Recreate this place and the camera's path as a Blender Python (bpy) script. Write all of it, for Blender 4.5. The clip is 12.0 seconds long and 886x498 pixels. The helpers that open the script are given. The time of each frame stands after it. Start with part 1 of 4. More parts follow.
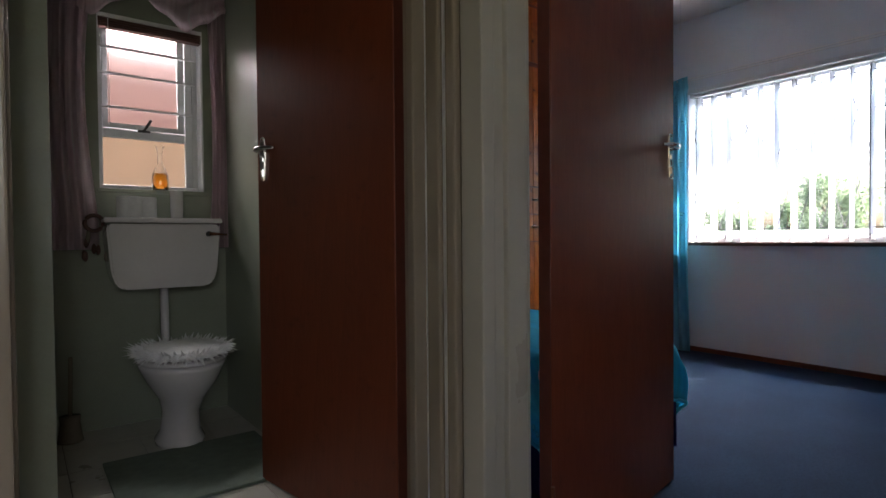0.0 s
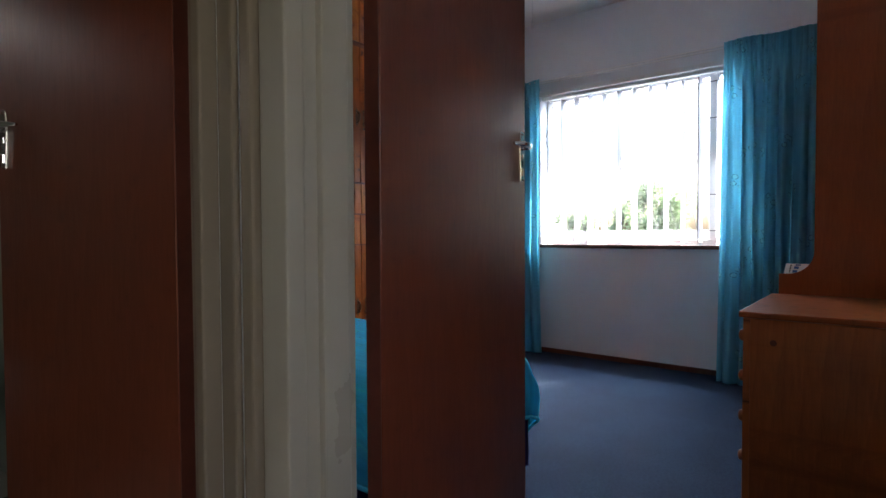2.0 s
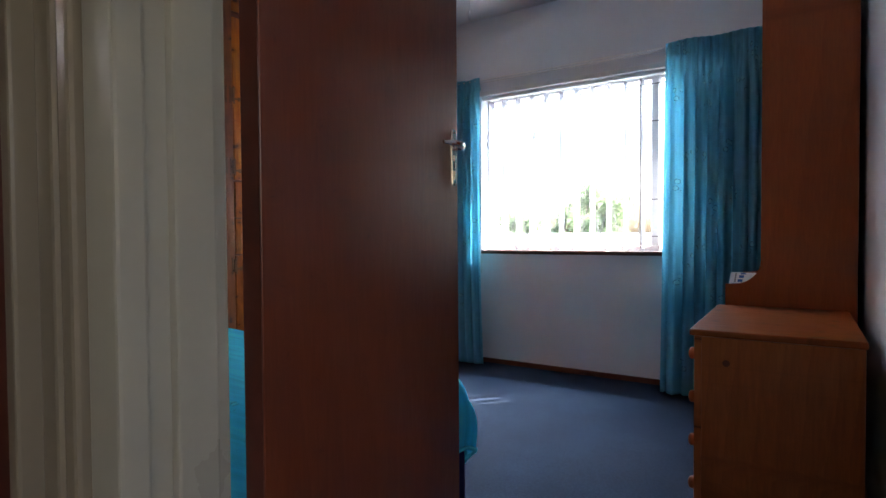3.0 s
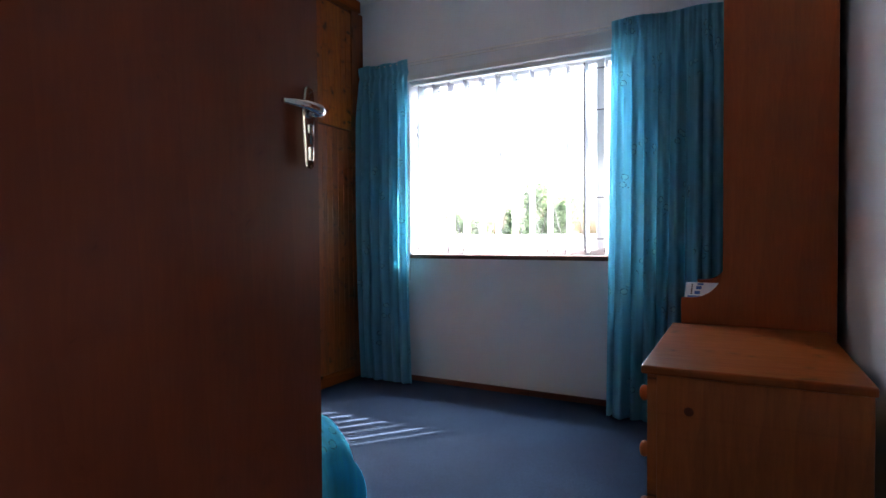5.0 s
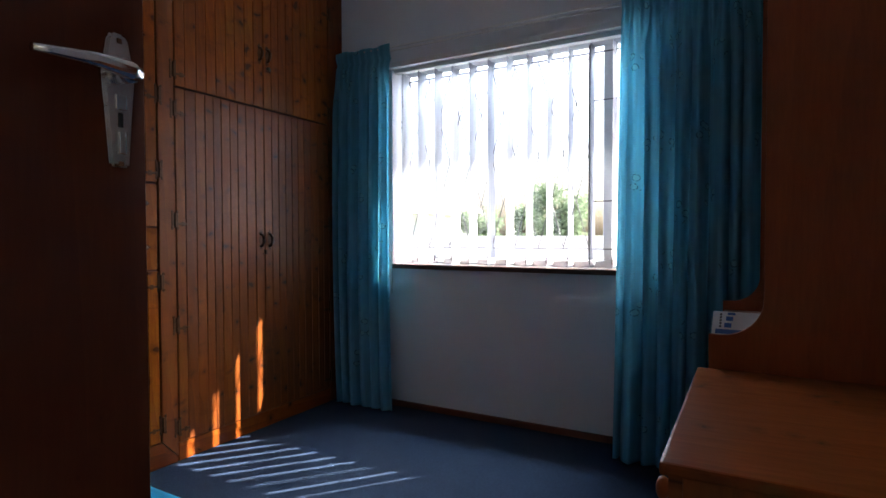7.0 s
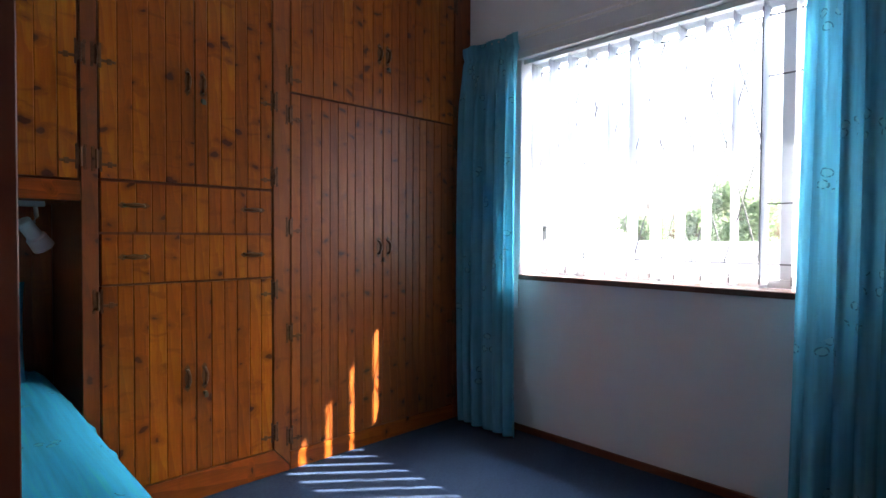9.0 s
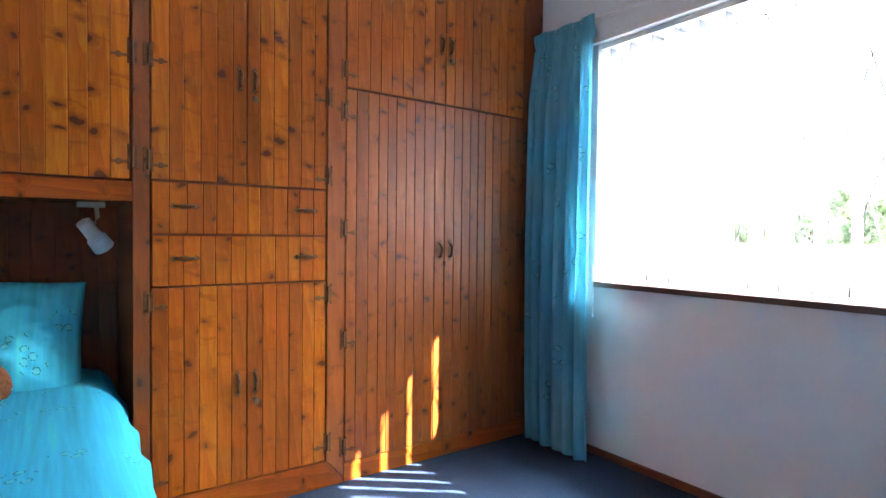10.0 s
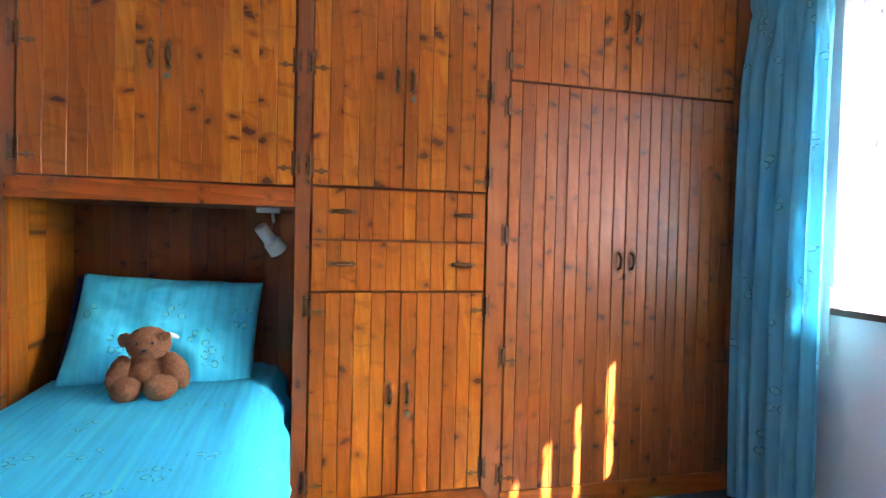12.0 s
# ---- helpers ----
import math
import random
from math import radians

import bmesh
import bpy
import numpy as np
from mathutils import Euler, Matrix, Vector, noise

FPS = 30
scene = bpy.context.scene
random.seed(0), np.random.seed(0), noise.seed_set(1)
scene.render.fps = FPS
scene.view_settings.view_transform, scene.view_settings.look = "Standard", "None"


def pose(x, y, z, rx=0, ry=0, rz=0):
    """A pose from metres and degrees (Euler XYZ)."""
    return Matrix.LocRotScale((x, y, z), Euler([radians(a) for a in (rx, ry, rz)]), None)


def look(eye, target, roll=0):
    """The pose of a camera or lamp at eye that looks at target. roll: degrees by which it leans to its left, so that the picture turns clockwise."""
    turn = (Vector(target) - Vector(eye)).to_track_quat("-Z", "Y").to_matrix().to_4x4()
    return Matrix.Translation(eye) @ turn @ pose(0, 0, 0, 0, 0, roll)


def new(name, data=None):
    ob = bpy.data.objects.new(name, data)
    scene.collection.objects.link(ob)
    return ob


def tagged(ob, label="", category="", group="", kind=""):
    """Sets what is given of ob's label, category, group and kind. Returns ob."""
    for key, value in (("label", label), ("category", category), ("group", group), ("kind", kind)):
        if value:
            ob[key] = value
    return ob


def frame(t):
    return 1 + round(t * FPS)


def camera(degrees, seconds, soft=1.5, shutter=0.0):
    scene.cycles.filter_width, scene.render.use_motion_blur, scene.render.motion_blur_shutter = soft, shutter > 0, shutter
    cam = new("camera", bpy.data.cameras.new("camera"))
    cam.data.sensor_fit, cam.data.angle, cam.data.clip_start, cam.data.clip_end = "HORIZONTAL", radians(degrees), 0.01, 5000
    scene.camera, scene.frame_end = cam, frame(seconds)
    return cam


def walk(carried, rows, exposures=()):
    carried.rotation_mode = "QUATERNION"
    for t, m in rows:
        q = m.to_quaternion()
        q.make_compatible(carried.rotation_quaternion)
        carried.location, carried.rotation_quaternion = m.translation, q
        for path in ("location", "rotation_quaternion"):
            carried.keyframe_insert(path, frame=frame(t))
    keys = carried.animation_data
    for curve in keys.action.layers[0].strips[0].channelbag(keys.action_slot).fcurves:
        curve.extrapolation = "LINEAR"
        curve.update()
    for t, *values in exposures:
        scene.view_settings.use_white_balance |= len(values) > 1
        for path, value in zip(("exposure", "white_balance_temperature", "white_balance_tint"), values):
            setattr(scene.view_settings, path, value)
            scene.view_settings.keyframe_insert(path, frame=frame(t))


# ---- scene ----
cam = camera(77.5, 12.0)
PATH = [
    (0, (-0.039, 0.184, 0.951), (1.177, 1.771, 0.912), -0.5),
    (0.5, (0.04, 0.227, 0.961), (1.329, 1.756, 0.913), -0.5),
    (1, (0.09, 0.275, 0.98), (1.49, 1.703, 0.928), -0.4),
    (1.5, (0.154, 0.3, 1.002), (1.635, 1.644, 0.948), -0.6),
    (2, (0.253, 0.343, 0.987), (1.817, 1.589, 0.934), -0.3),
    (2.5, (0.382, 0.395, 1.009), (2.015, 1.549, 0.956), -0.5),
    (3, (0.497, 0.439, 1.019), (2.175, 1.527, 0.97), -0.4),
    (5, (1.034, 0.534, 1.028), (2.796, 1.478, 0.981), -0.4),
    (5.5, (1.173, 0.532, 1.045), (2.935, 1.477, 0.998), -0.5),
    (6, (1.278, 0.537, 1.053), (3.039, 1.484, 1.004), -0.3),
    (6.5, (1.409, 0.579, 1.069), (3.165, 1.535, 1.018), -0.1),
    (8.3, (1.739, 0.64, 1.1), (3.303, 1.885, 1.057), -0.2),
    (8.5, (1.804, 0.617, 1.103), (3.304, 1.939, 1.06), -0.0),
    (9, (1.877, 0.627, 1.115), (3.267, 2.065, 1.069), 0.3),
    (9.5, (2.0, 0.655, 1.117), (3.282, 2.189, 1.071), 0.4),
    (10, (2.092, 0.713, 1.123), (3.247, 2.345, 1.078), 0.6),
    (10.5, (2.143, 0.773, 1.131), (3.184, 2.48, 1.089), 0.9),
    (11, (2.196, 0.838, 1.135), (3.107, 2.618, 1.091), 1.0),
    (11.5, (2.295, 0.857, 1.137), (2.967, 2.74, 1.099), 1.2),
    (12, (2.358, 0.87, 1.139), (2.853, 2.807, 1.097), 1.4),
]
walk(cam, [(t, look(eye, target, roll)) for t, eye, target, roll in PATH],
     [(t, stops, 6250, 11.5) for t, stops in ((0, 2.95), (3, 3.4), (5, 3.4), (6.7, 2.7), (8.3, 1.65), (8.7, 2.55), (9.2, 3.5), (9.5, 3.95), (10, 4.5), (12, 4.95))])

# world, sun, exposure
SUN_WAY = Vector((1.0, -0.81, 1.115)).normalized()
world = bpy.data.worlds.new("sky")
scene.world = world
world.use_nodes = True
sky = world.node_tree.nodes.new("ShaderNodeTexSky")
sky.sky_type, sky.sun_disc = "NISHITA", False
sky.dust_density, sky.air_density = 6.0, 1.0
sky.sun_elevation = math.asin(SUN_WAY.z)
sky.sun_rotation = math.atan2(SUN_WAY.x, SUN_WAY.y)
world.node_tree.links.new(sky.outputs[0], world.node_tree.nodes["Background"].inputs[0])
world.node_tree.nodes["Background"].inputs[1].default_value = 0.15
sun = bpy.data.lights.new("sun", "SUN")
sun.energy, sun.angle, sun.color = 5.0, radians(0.4), (1.0, 0.93, 0.82)
sun_lamp = new("sun", sun)
sun_lamp.matrix_world = look(SUN_WAY * 30, (0, 0, 0))


def area_lamp(name, place, target, w, h, power, colour):
    """An area lamp that stands in for the sky outside a window, and for the passage's added fill."""
    data = bpy.data.lights.new(name, "AREA")
    data.shape, data.size, data.size_y, data.energy, data.color = "RECTANGLE", w, h, power, colour
    ob = new(name, data)
    ob.matrix_world = look(place, target)
    return ob


area_lamp("bedroom_sky_light", (4.97, 1.90, 2.385), (1.0, 1.95, 0.8), 2.2, 0.30, 18, (0.80, 0.90, 1.0))
area_lamp("toilet_sky_light", (0.53, 4.20, 2.42), (0.53, 2.5, 1.25), 0.8, 0.4, 10.0, (1.0, 0.95, 0.93))
# added fill for the door jambs; its source in the passage is invented
area_lamp("passage_fill_light", (-0.55, -1.40, 1.6), (0.3, 0.9, 1.1), 0.8, 0.9, 1.3, (1.0, 0.93, 0.82))


# ---- materials ----
def material(name, base=(0.5, 0.5, 0.5), rough=0.5, metal=0.0, coat=0.0):
    m = bpy.data.materials.new(name)
    m.use_nodes = True
    b = m.node_tree.nodes["Principled BSDF"]
    b.inputs["Base Color"].default_value = (*base, 1)
    b.inputs["Roughness"].default_value = rough
    b.inputs["Metallic"].default_value = metal
    b.inputs["Coat Weight"].default_value = coat
    b.inputs["Coat Roughness"].default_value = 0.12
    return m


class Net:
    """A short way to lay nodes in a material."""

    def __init__(self, m):
        self.m, self.t = m, m.node_tree
        self.b = self.t.nodes["Principled BSDF"]

    def node(self, kind, values=None, **props):
        n = self.t.nodes.new("ShaderNode" + kind)
        if "operation" in props:
            n.operation = props["operation"]
        if "use_clamp" in props:
            n.use_clamp = props["use_clamp"]
        if "data_type" in props:
            n.data_type = props["data_type"]
        if "blend_type" in props:
            n.blend_type = props["blend_type"]
        if "interpolation_type" in props:
            n.interpolation_type = props["interpolation_type"]
        if "wave_type" in props:
            n.wave_type, n.bands_direction, n.wave_profile = props["wave_type"], props["bands_direction"], props["wave_profile"]
        if "voronoi_dimensions" in props:
            n.voronoi_dimensions = props["voronoi_dimensions"]
        for key, value in (values or {}).items():
            if isinstance(value, bpy.types.NodeSocket):
                self.t.links.new(value, n.inputs[key])
            else:
                n.inputs[key].default_value = value
        return n

    def coords(self, scale=(1, 1, 1), random_shift=True):
        tc = self.node("TexCoord").outputs["Object"]
        if random_shift:
            info = self.node("ObjectInfo").outputs["Random"]
            far = self.node("Math", {0: info, 1: 71.0}, operation="MULTIPLY").outputs[0]
            tc = self.node("VectorMath", {0: tc, 1: far}, operation="ADD").outputs[0]
        return self.node("Mapping", {"Vector": tc, "Scale": scale}).outputs[0]

    def noise(self, vec, scale, detail=4.0, rough=0.6, distort=0.0):
        return self.node("TexNoise", {"Vector": vec, "Scale": scale, "Detail": detail, "Roughness": rough, "Distortion": distort}).outputs["Fac"]

    def math(self, op, a, b=0.0, clamp=False):
        return self.node("Math", {0: a, 1: b}, operation=op, use_clamp=clamp).outputs[0]

    def ramp(self, fac, stops):
        n = self.node("ValToRGB", {"Fac": fac})
        els = n.color_ramp.elements
        while len(els) < len(stops):
            els.new(0.5)
        for e, (pos, col) in zip(els, stops):
            e.position = pos
            e.color = (*col, 1) if len(col) == 3 else col
        return n.outputs["Color"]

    def mix(self, fac, a, b, mode="MIX"):
        n = self.node("Mix", {0: fac}, data_type="RGBA", blend_type=mode)
        for i, v in ((6, a), (7, b)):
            if isinstance(v, bpy.types.NodeSocket):
                self.t.links.new(v, n.inputs[i])
            else:
                n.inputs[i].default_value = (*v, 1)
        return n.outputs[2]

    def bump(self, height, strength=0.2, distance=0.002):
        n = self.node("Bump", {"Height": height, "Strength": strength, "Distance": distance})
        self.t.links.new(n.outputs[0], self.b.inputs["Normal"])

    def out(self, key, socket):
        self.t.links.new(socket, self.b.inputs[key])


def speckled(name, base, rough=0.6, spread=0.15, scale=6.0, fine=60.0, bump=0.15, coat=0.0, metal=0.0):
    """A paint or plain stuff with slight stains and grain."""
    m = material(name, base, rough, metal, coat)
    n = Net(m)
    v = n.coords()
    big, small = n.noise(v, scale, 5), n.noise(v, fine, 3)
    both = n.math("ADD", n.math("MULTIPLY", big, 0.7), n.math("MULTIPLY", small, 0.3))
    lo, hi = tuple(c * (1 - spread) for c in base), tuple(min(0.9, c * (1 + spread)) for c in base)
    n.out("Base Color", n.ramp(both, [(0.3, lo), (0.7, hi)]))
    n.out("Roughness", n.node("MapRange", {0: big, 3: max(0.05, rough - spread * 0.6), 4: min(1, rough + spread * 0.6)}).outputs[0])
    n.bump(small, bump)
    return m


def pine(name, light, mid, dark, knots=1.0, rough=0.36, along="z", ring=1.0, coat=0.08, figure=0.34, shine=0.26):
    """Varnished knotty pine with the grain along one axis."""
    m = material(name, mid, rough, coat=coat)
    m.node_tree.nodes["Principled BSDF"].inputs["Specular IOR Level"].default_value = shine
    n = Net(m)
    long, wide = 0.10, 1.0
    stretch = {"x": (long, wide, wide), "y": (wide, long, wide), "z": (wide, wide, long)}[along]
    v = n.coords((1, 1, 1))
    sep = n.node("SeparateXYZ", {"Vector": v})
    pair = {"x": (2, 0), "y": (0, 1), "z": (0, 2)}[along]
    vk = n.node("CombineXYZ", {"X": n.math("MULTIPLY", sep.outputs[pair[0]], 0.75), "Y": sep.outputs[pair[1]]}).outputs[0]
    wob = n.node("TexNoise", {"Vector": vk, "Scale": 9.0, "Detail": 3.0}).outputs["Color"]
    vk2 = n.mix(0.10, vk, wob)
    cell = n.node("TexVoronoi", {"Vector": vk2, "Scale": 8.5, "Randomness": 1.0}, voronoi_dimensions="2D")
    far = cell.outputs["Distance"]
    pick = n.node("SeparateColor", {"Color": cell.outputs["Color"]}).outputs[0]
    size = n.math("MULTIPLY", n.math("SUBTRACT", pick, 0.12, True), 0.085 * knots)
    smear = n.node("MapRange", {0: n.noise(n.node("Mapping", {"Vector": vk2, "Scale": (1.0, 3.2, 1.0)}).outputs[0], 6.5, 2, 0.5, 0.6), 1: 0.59, 2: 0.70, 3: 0.0, 4: min(0.85, 0.38 * knots)}, interpolation_type="SMOOTHSTEP").outputs[0]
    knot = n.node("MapRange", {0: n.math("SUBTRACT", far, size), 1: -0.01, 2: 0.035, 3: 1.0, 4: 0.0}, interpolation_type="SMOOTHSTEP").outputs[0]
    halo = n.node("MapRange", {0: n.math("SUBTRACT", far, size), 1: 0.0, 2: 0.20, 3: 1.0, 4: 0.0}, interpolation_type="SMOOTHSTEP").outputs[0]
    vg = n.node("Mapping", {"Vector": v, "Scale": stretch}).outputs[0]
    bend = n.mix(0.05, vg, n.node("TexNoise", {"Vector": vg, "Scale": 3.5, "Detail": 2.0}).outputs["Color"])
    shift = n.node("VectorMath", {0: bend, 1: n.math("MULTIPLY", halo, 0.05)}, operation="ADD").outputs[0]
    rings = n.node("TexWave", {"Vector": shift, "Scale": 16.0 * ring, "Distortion": 5.0, "Detail": 2.0, "Detail Scale": 1.2}, wave_type="BANDS", bands_direction="DIAGONAL", wave_profile="SAW").outputs["Fac"]
    fine = n.noise(vg, 120, 3)
    patch = n.noise(v, 1.6, 3)
    tone = n.node("ObjectInfo").outputs["Random"]
    f = n.math("ADD", n.math("ADD", n.math("MULTIPLY", rings, figure), 0.17 - figure / 2), n.math("ADD", n.math("MULTIPLY", fine, 0.46), -0.06))
    f = n.math("ADD", f, n.math("MULTIPLY", patch, 0.50))
    f = n.math("ADD", f, n.math("MULTIPLY", n.math("SUBTRACT", tone, 0.5), 0.36))
    col = n.ramp(f, [(0.22, light), (0.52, mid), (0.86, tuple(0.55 * a + 0.45 * b for a, b in zip(mid, dark)))])
    col = n.mix(n.math("MULTIPLY", halo, 0.80), col, tuple(0.45 * a + 0.55 * b for a, b in zip(mid, dark)))
    col = n.mix(smear, col, tuple(0.45 * a + 0.55 * b for a, b in zip(mid, dark)))
    col = n.mix(n.math("MULTIPLY", knot, 0.9), col, dark)
    n.out("Base Color", col)
    n.out("Roughness", n.node("MapRange", {0: fine, 3: rough - 0.07, 4: rough + 0.12}).outputs[0])
    n.bump(n.math("ADD", fine, n.math("MULTIPLY", rings, 0.4)), 0.12, 0.001)
    return m


def fabric(name, base, dark, prints=True, glow=0.35, weave=900.0, print_scale=7.0):
    """Woven printed cotton; light comes through it."""
    m = material(name, base, 0.85)
    n = Net(m)
    uv = n.node("TexCoord").outputs["UV"]
    streak = n.noise(n.node("Mapping", {"Vector": uv, "Scale": (38, 1.6, 1)}).outputs[0], 1.0, 4)
    col = n.ramp(streak, [(0.3, tuple(c * 0.80 for c in base)), (0.55, base), (0.75, tuple(min(0.85, c * 1.18 + 0.01) for c in base))])
    if prints:
        cell = n.node("TexVoronoi", {"Vector": uv, "Scale": print_scale * 5.2, "Randomness": 0.8}, voronoi_dimensions="2D")
        d = cell.outputs["Distance"]
        ring = n.math("MULTIPLY", n.math("LESS_THAN", d, 0.30), n.math("GREATER_THAN", d, 0.21))
        inside = n.math("LESS_THAN", d, 0.21)
        group = n.node("TexVoronoi", {"Vector": uv, "Scale": print_scale, "Randomness": 0.9}, voronoi_dimensions="2D").outputs["Distance"]
        near = n.math("LESS_THAN", group, 0.20)
        part_ring = n.math("MULTIPLY", ring, n.math("GREATER_THAN", n.noise(uv, 90.0, 1), 0.47))
        col = n.mix(n.math("MULTIPLY", n.math("MULTIPLY", inside, near), 0.35), col, tuple(min(0.8, c * 1.5 + 0.08) for c in base))
        col = n.mix(n.math("MULTIPLY", n.math("MULTIPLY", part_ring, near), 0.6), col, dark)
    n.out("Base Color", col)
    n.bump(n.noise(uv, weave, 2), 0.15, 0.001)
    out = n.t.nodes["Material Output"]
    trans = n.node("BsdfTranslucent", {"Color": col})
    mixed = n.node("MixShader", {0: glow, 1: n.b.outputs[0], 2: trans.outputs[0]})
    n.t.links.new(mixed.outputs[0], out.inputs["Surface"])
    return m


WOOD = pine("knotty_pine", (0.54, 0.170, 0.009), (0.385, 0.094, 0.007), (0.060, 0.009, 0.008), 1.45, figure=0.20)
WOOD_MID = pine("upper_door_pine", (0.50, 0.148, 0.013), (0.36, 0.086, 0.008), (0.060, 0.010, 0.009), 1.3, figure=0.20, shine=0.4)
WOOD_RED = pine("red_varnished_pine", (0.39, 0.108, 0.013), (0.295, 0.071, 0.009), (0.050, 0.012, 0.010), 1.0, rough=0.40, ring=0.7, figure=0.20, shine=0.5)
WOOD_RAIL = pine("pine_crosswise", (0.43, 0.105, 0.012), (0.35, 0.075, 0.009), (0.04, 0.009, 0.006), 0.7, along="x", ring=0.7)
WOOD_CHEST = pine("pine_chest", (0.56, 0.170, 0.048), (0.46, 0.128, 0.034), (0.05, 0.014, 0.008), 0.55, ring=0.6, figure=0.10)
WOOD_TOP = pine("pine_top", (0.38, 0.105, 0.022), (0.29, 0.070, 0.013), (0.05, 0.014, 0.006), 0.5, rough=0.3, along="y", ring=0.6, figure=0.16)
GROOVE = material("dark_joint", (0.14, 0.026, 0.010), 0.6)
VENEER = pine("door_veneer", (0.185, 0.048, 0.020), (0.148, 0.036, 0.015), (0.07, 0.014, 0.008), 0.0, coat=0.04, rough=0.36, ring=0.35, figure=0.12)
VENEER_EDGE = speckled("door_edge", (0.07, 0.016, 0.010), 0.4, 0.3, 5, 40)
WALL = speckled("white_wall_paint", (0.78, 0.80, 0.87), 0.85, 0.05, 2.0, 180.0, 0.25)
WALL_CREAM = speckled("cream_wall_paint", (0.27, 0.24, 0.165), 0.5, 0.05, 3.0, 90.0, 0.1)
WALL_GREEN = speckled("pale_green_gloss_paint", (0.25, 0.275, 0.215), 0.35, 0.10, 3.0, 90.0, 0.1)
CEILING = speckled("ceiling_paint", (0.84, 0.84, 0.85), 0.9, 0.04, 2.0, 120.0, 0.1)
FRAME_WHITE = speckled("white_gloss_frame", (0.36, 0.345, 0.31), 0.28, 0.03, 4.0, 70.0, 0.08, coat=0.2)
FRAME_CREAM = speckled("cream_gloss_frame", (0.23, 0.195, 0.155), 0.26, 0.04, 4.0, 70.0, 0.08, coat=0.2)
WHITE = speckled("white_window_paint", (0.75, 0.76, 0.78), 0.4, 0.05, 6.0, 90.0, 0.06)
RAIL_WHITE = speckled("white_enamel_rail", (0.88, 0.88, 0.90), 0.2, 0.02, 6.0, 90.0, 0.02, coat=0.6)
SILL = speckled("brown_sill", (0.11, 0.050, 0.038), 0.45, 0.25, 12.0, 80.0, 0.1)
SKIRT = pine("skirting_wood", (0.22, 0.07, 0.03), (0.17, 0.05, 0.022), (0.06, 0.015, 0.01), 0.2, along="y", ring=0.5)
BRASS = speckled("aged_brass", (0.15, 0.065, 0.035), 0.38, 0.5, 40.0, 200.0, 0.2, metal=0.7)
KEY_STEEL = speckled("key_steel", (0.16, 0.15, 0.145), 0.4, 0.1, 20.0, 100.0, 0.02, metal=0.9)
CHROME = speckled("chrome", (0.80, 0.80, 0.80), 0.16, 0.05, 20.0, 100.0, 0.02, metal=1.0)
IRON = speckled("dark_bar_paint", (0.13, 0.13, 0.14), 0.5, 0.2, 20.0, 100.0, 0.1)
BLIND = fabric("white_blind_cloth", (0.46, 0.48, 0.53), (0.5, 0.5, 0.5), prints=False, glow=0.15)
CURTAIN = fabric("turquoise_curtain_cotton", (0.25, 0.65, 0.81), (0.01, 0.08, 0.15), glow=0.27, print_scale=3.2)
DUVET = fabric("turquoise_bedding_cotton", (0.07, 0.68, 0.95), (0.015, 0.10, 0.18), glow=0.06, print_scale=4.0)
NAVY = speckled("navy_cloth", (0.010, 0.022, 0.16), 0.9, 0.2, 8.0, 250.0, 0.3)
CERAMIC = speckled("white_ceramic", (0.58, 0.56, 0.57), 0.12, 0.05, 5.0, 60.0, 0.02, coat=0.5)
PINK = fabric("pink_voile", (0.86, 0.72, 0.78), (0.4, 0.2, 0.2), prints=False, glow=0.68)
FLUFF = speckled("white_pile", (0.70, 0.70, 0.70), 0.95, 0.1, 30.0, 300.0, 0.6)
PLASTIC = speckled("white_plastic", (0.70, 0.71, 0.74), 0.35, 0.04, 9.0, 90.0, 0.04)
BLACK = speckled("black_plastic", (0.02, 0.02, 0.02), 0.4, 0.2, 9.0, 90.0, 0.04)
GREEN_MAT = speckled("grey_green_mat", (0.12, 0.15, 0.12), 0.95, 0.25, 20.0, 300.0, 0.6)
FUR = speckled("brown_plush", (0.22, 0.085, 0.036), 0.95, 0.5, 90.0, 520.0, 1.0)
PAPER = speckled("white_card", (0.72, 0.74, 0.78), 0.6, 0.03, 9.0, 90.0, 0.03)
BLUE_INK = material("blue_print", (0.03, 0.12, 0.42), 0.6)


def carpet_material():
    m = material("blue_carpet", (0.03, 0.05, 0.09), 0.98)
    n = Net(m)
    v = n.coords(random_shift=False)
    pile, tuft, worn = n.noise(v, 420, 3), n.noise(v, 85, 4), n.noise(v, 2.2, 4)
    f = n.math("ADD", n.math("MULTIPLY", pile, 0.4), n.math("MULTIPLY", tuft, 0.4))
    f = n.math("ADD", f, n.math("MULTIPLY", worn, 0.25))
    n.out("Base Color", n.ramp(f, [(0.36, (0.004, 0.013, 0.033)), (0.52, (0.010, 0.029, 0.072)), (0.68, (0.030, 0.062, 0.120))]))
    n.bump(n.math("ADD", pile, tuft), 0.6, 0.0025)
    return m


def glass_material(name, rough, colour=(1, 1, 1)):
    m = material(name, colour, rough)
    m.node_tree.nodes["Principled BSDF"].inputs["Transmission Weight"].default_value = 1.0
    m.node_tree.nodes["Principled BSDF"].inputs["IOR"].default_value = 1.45
    return m


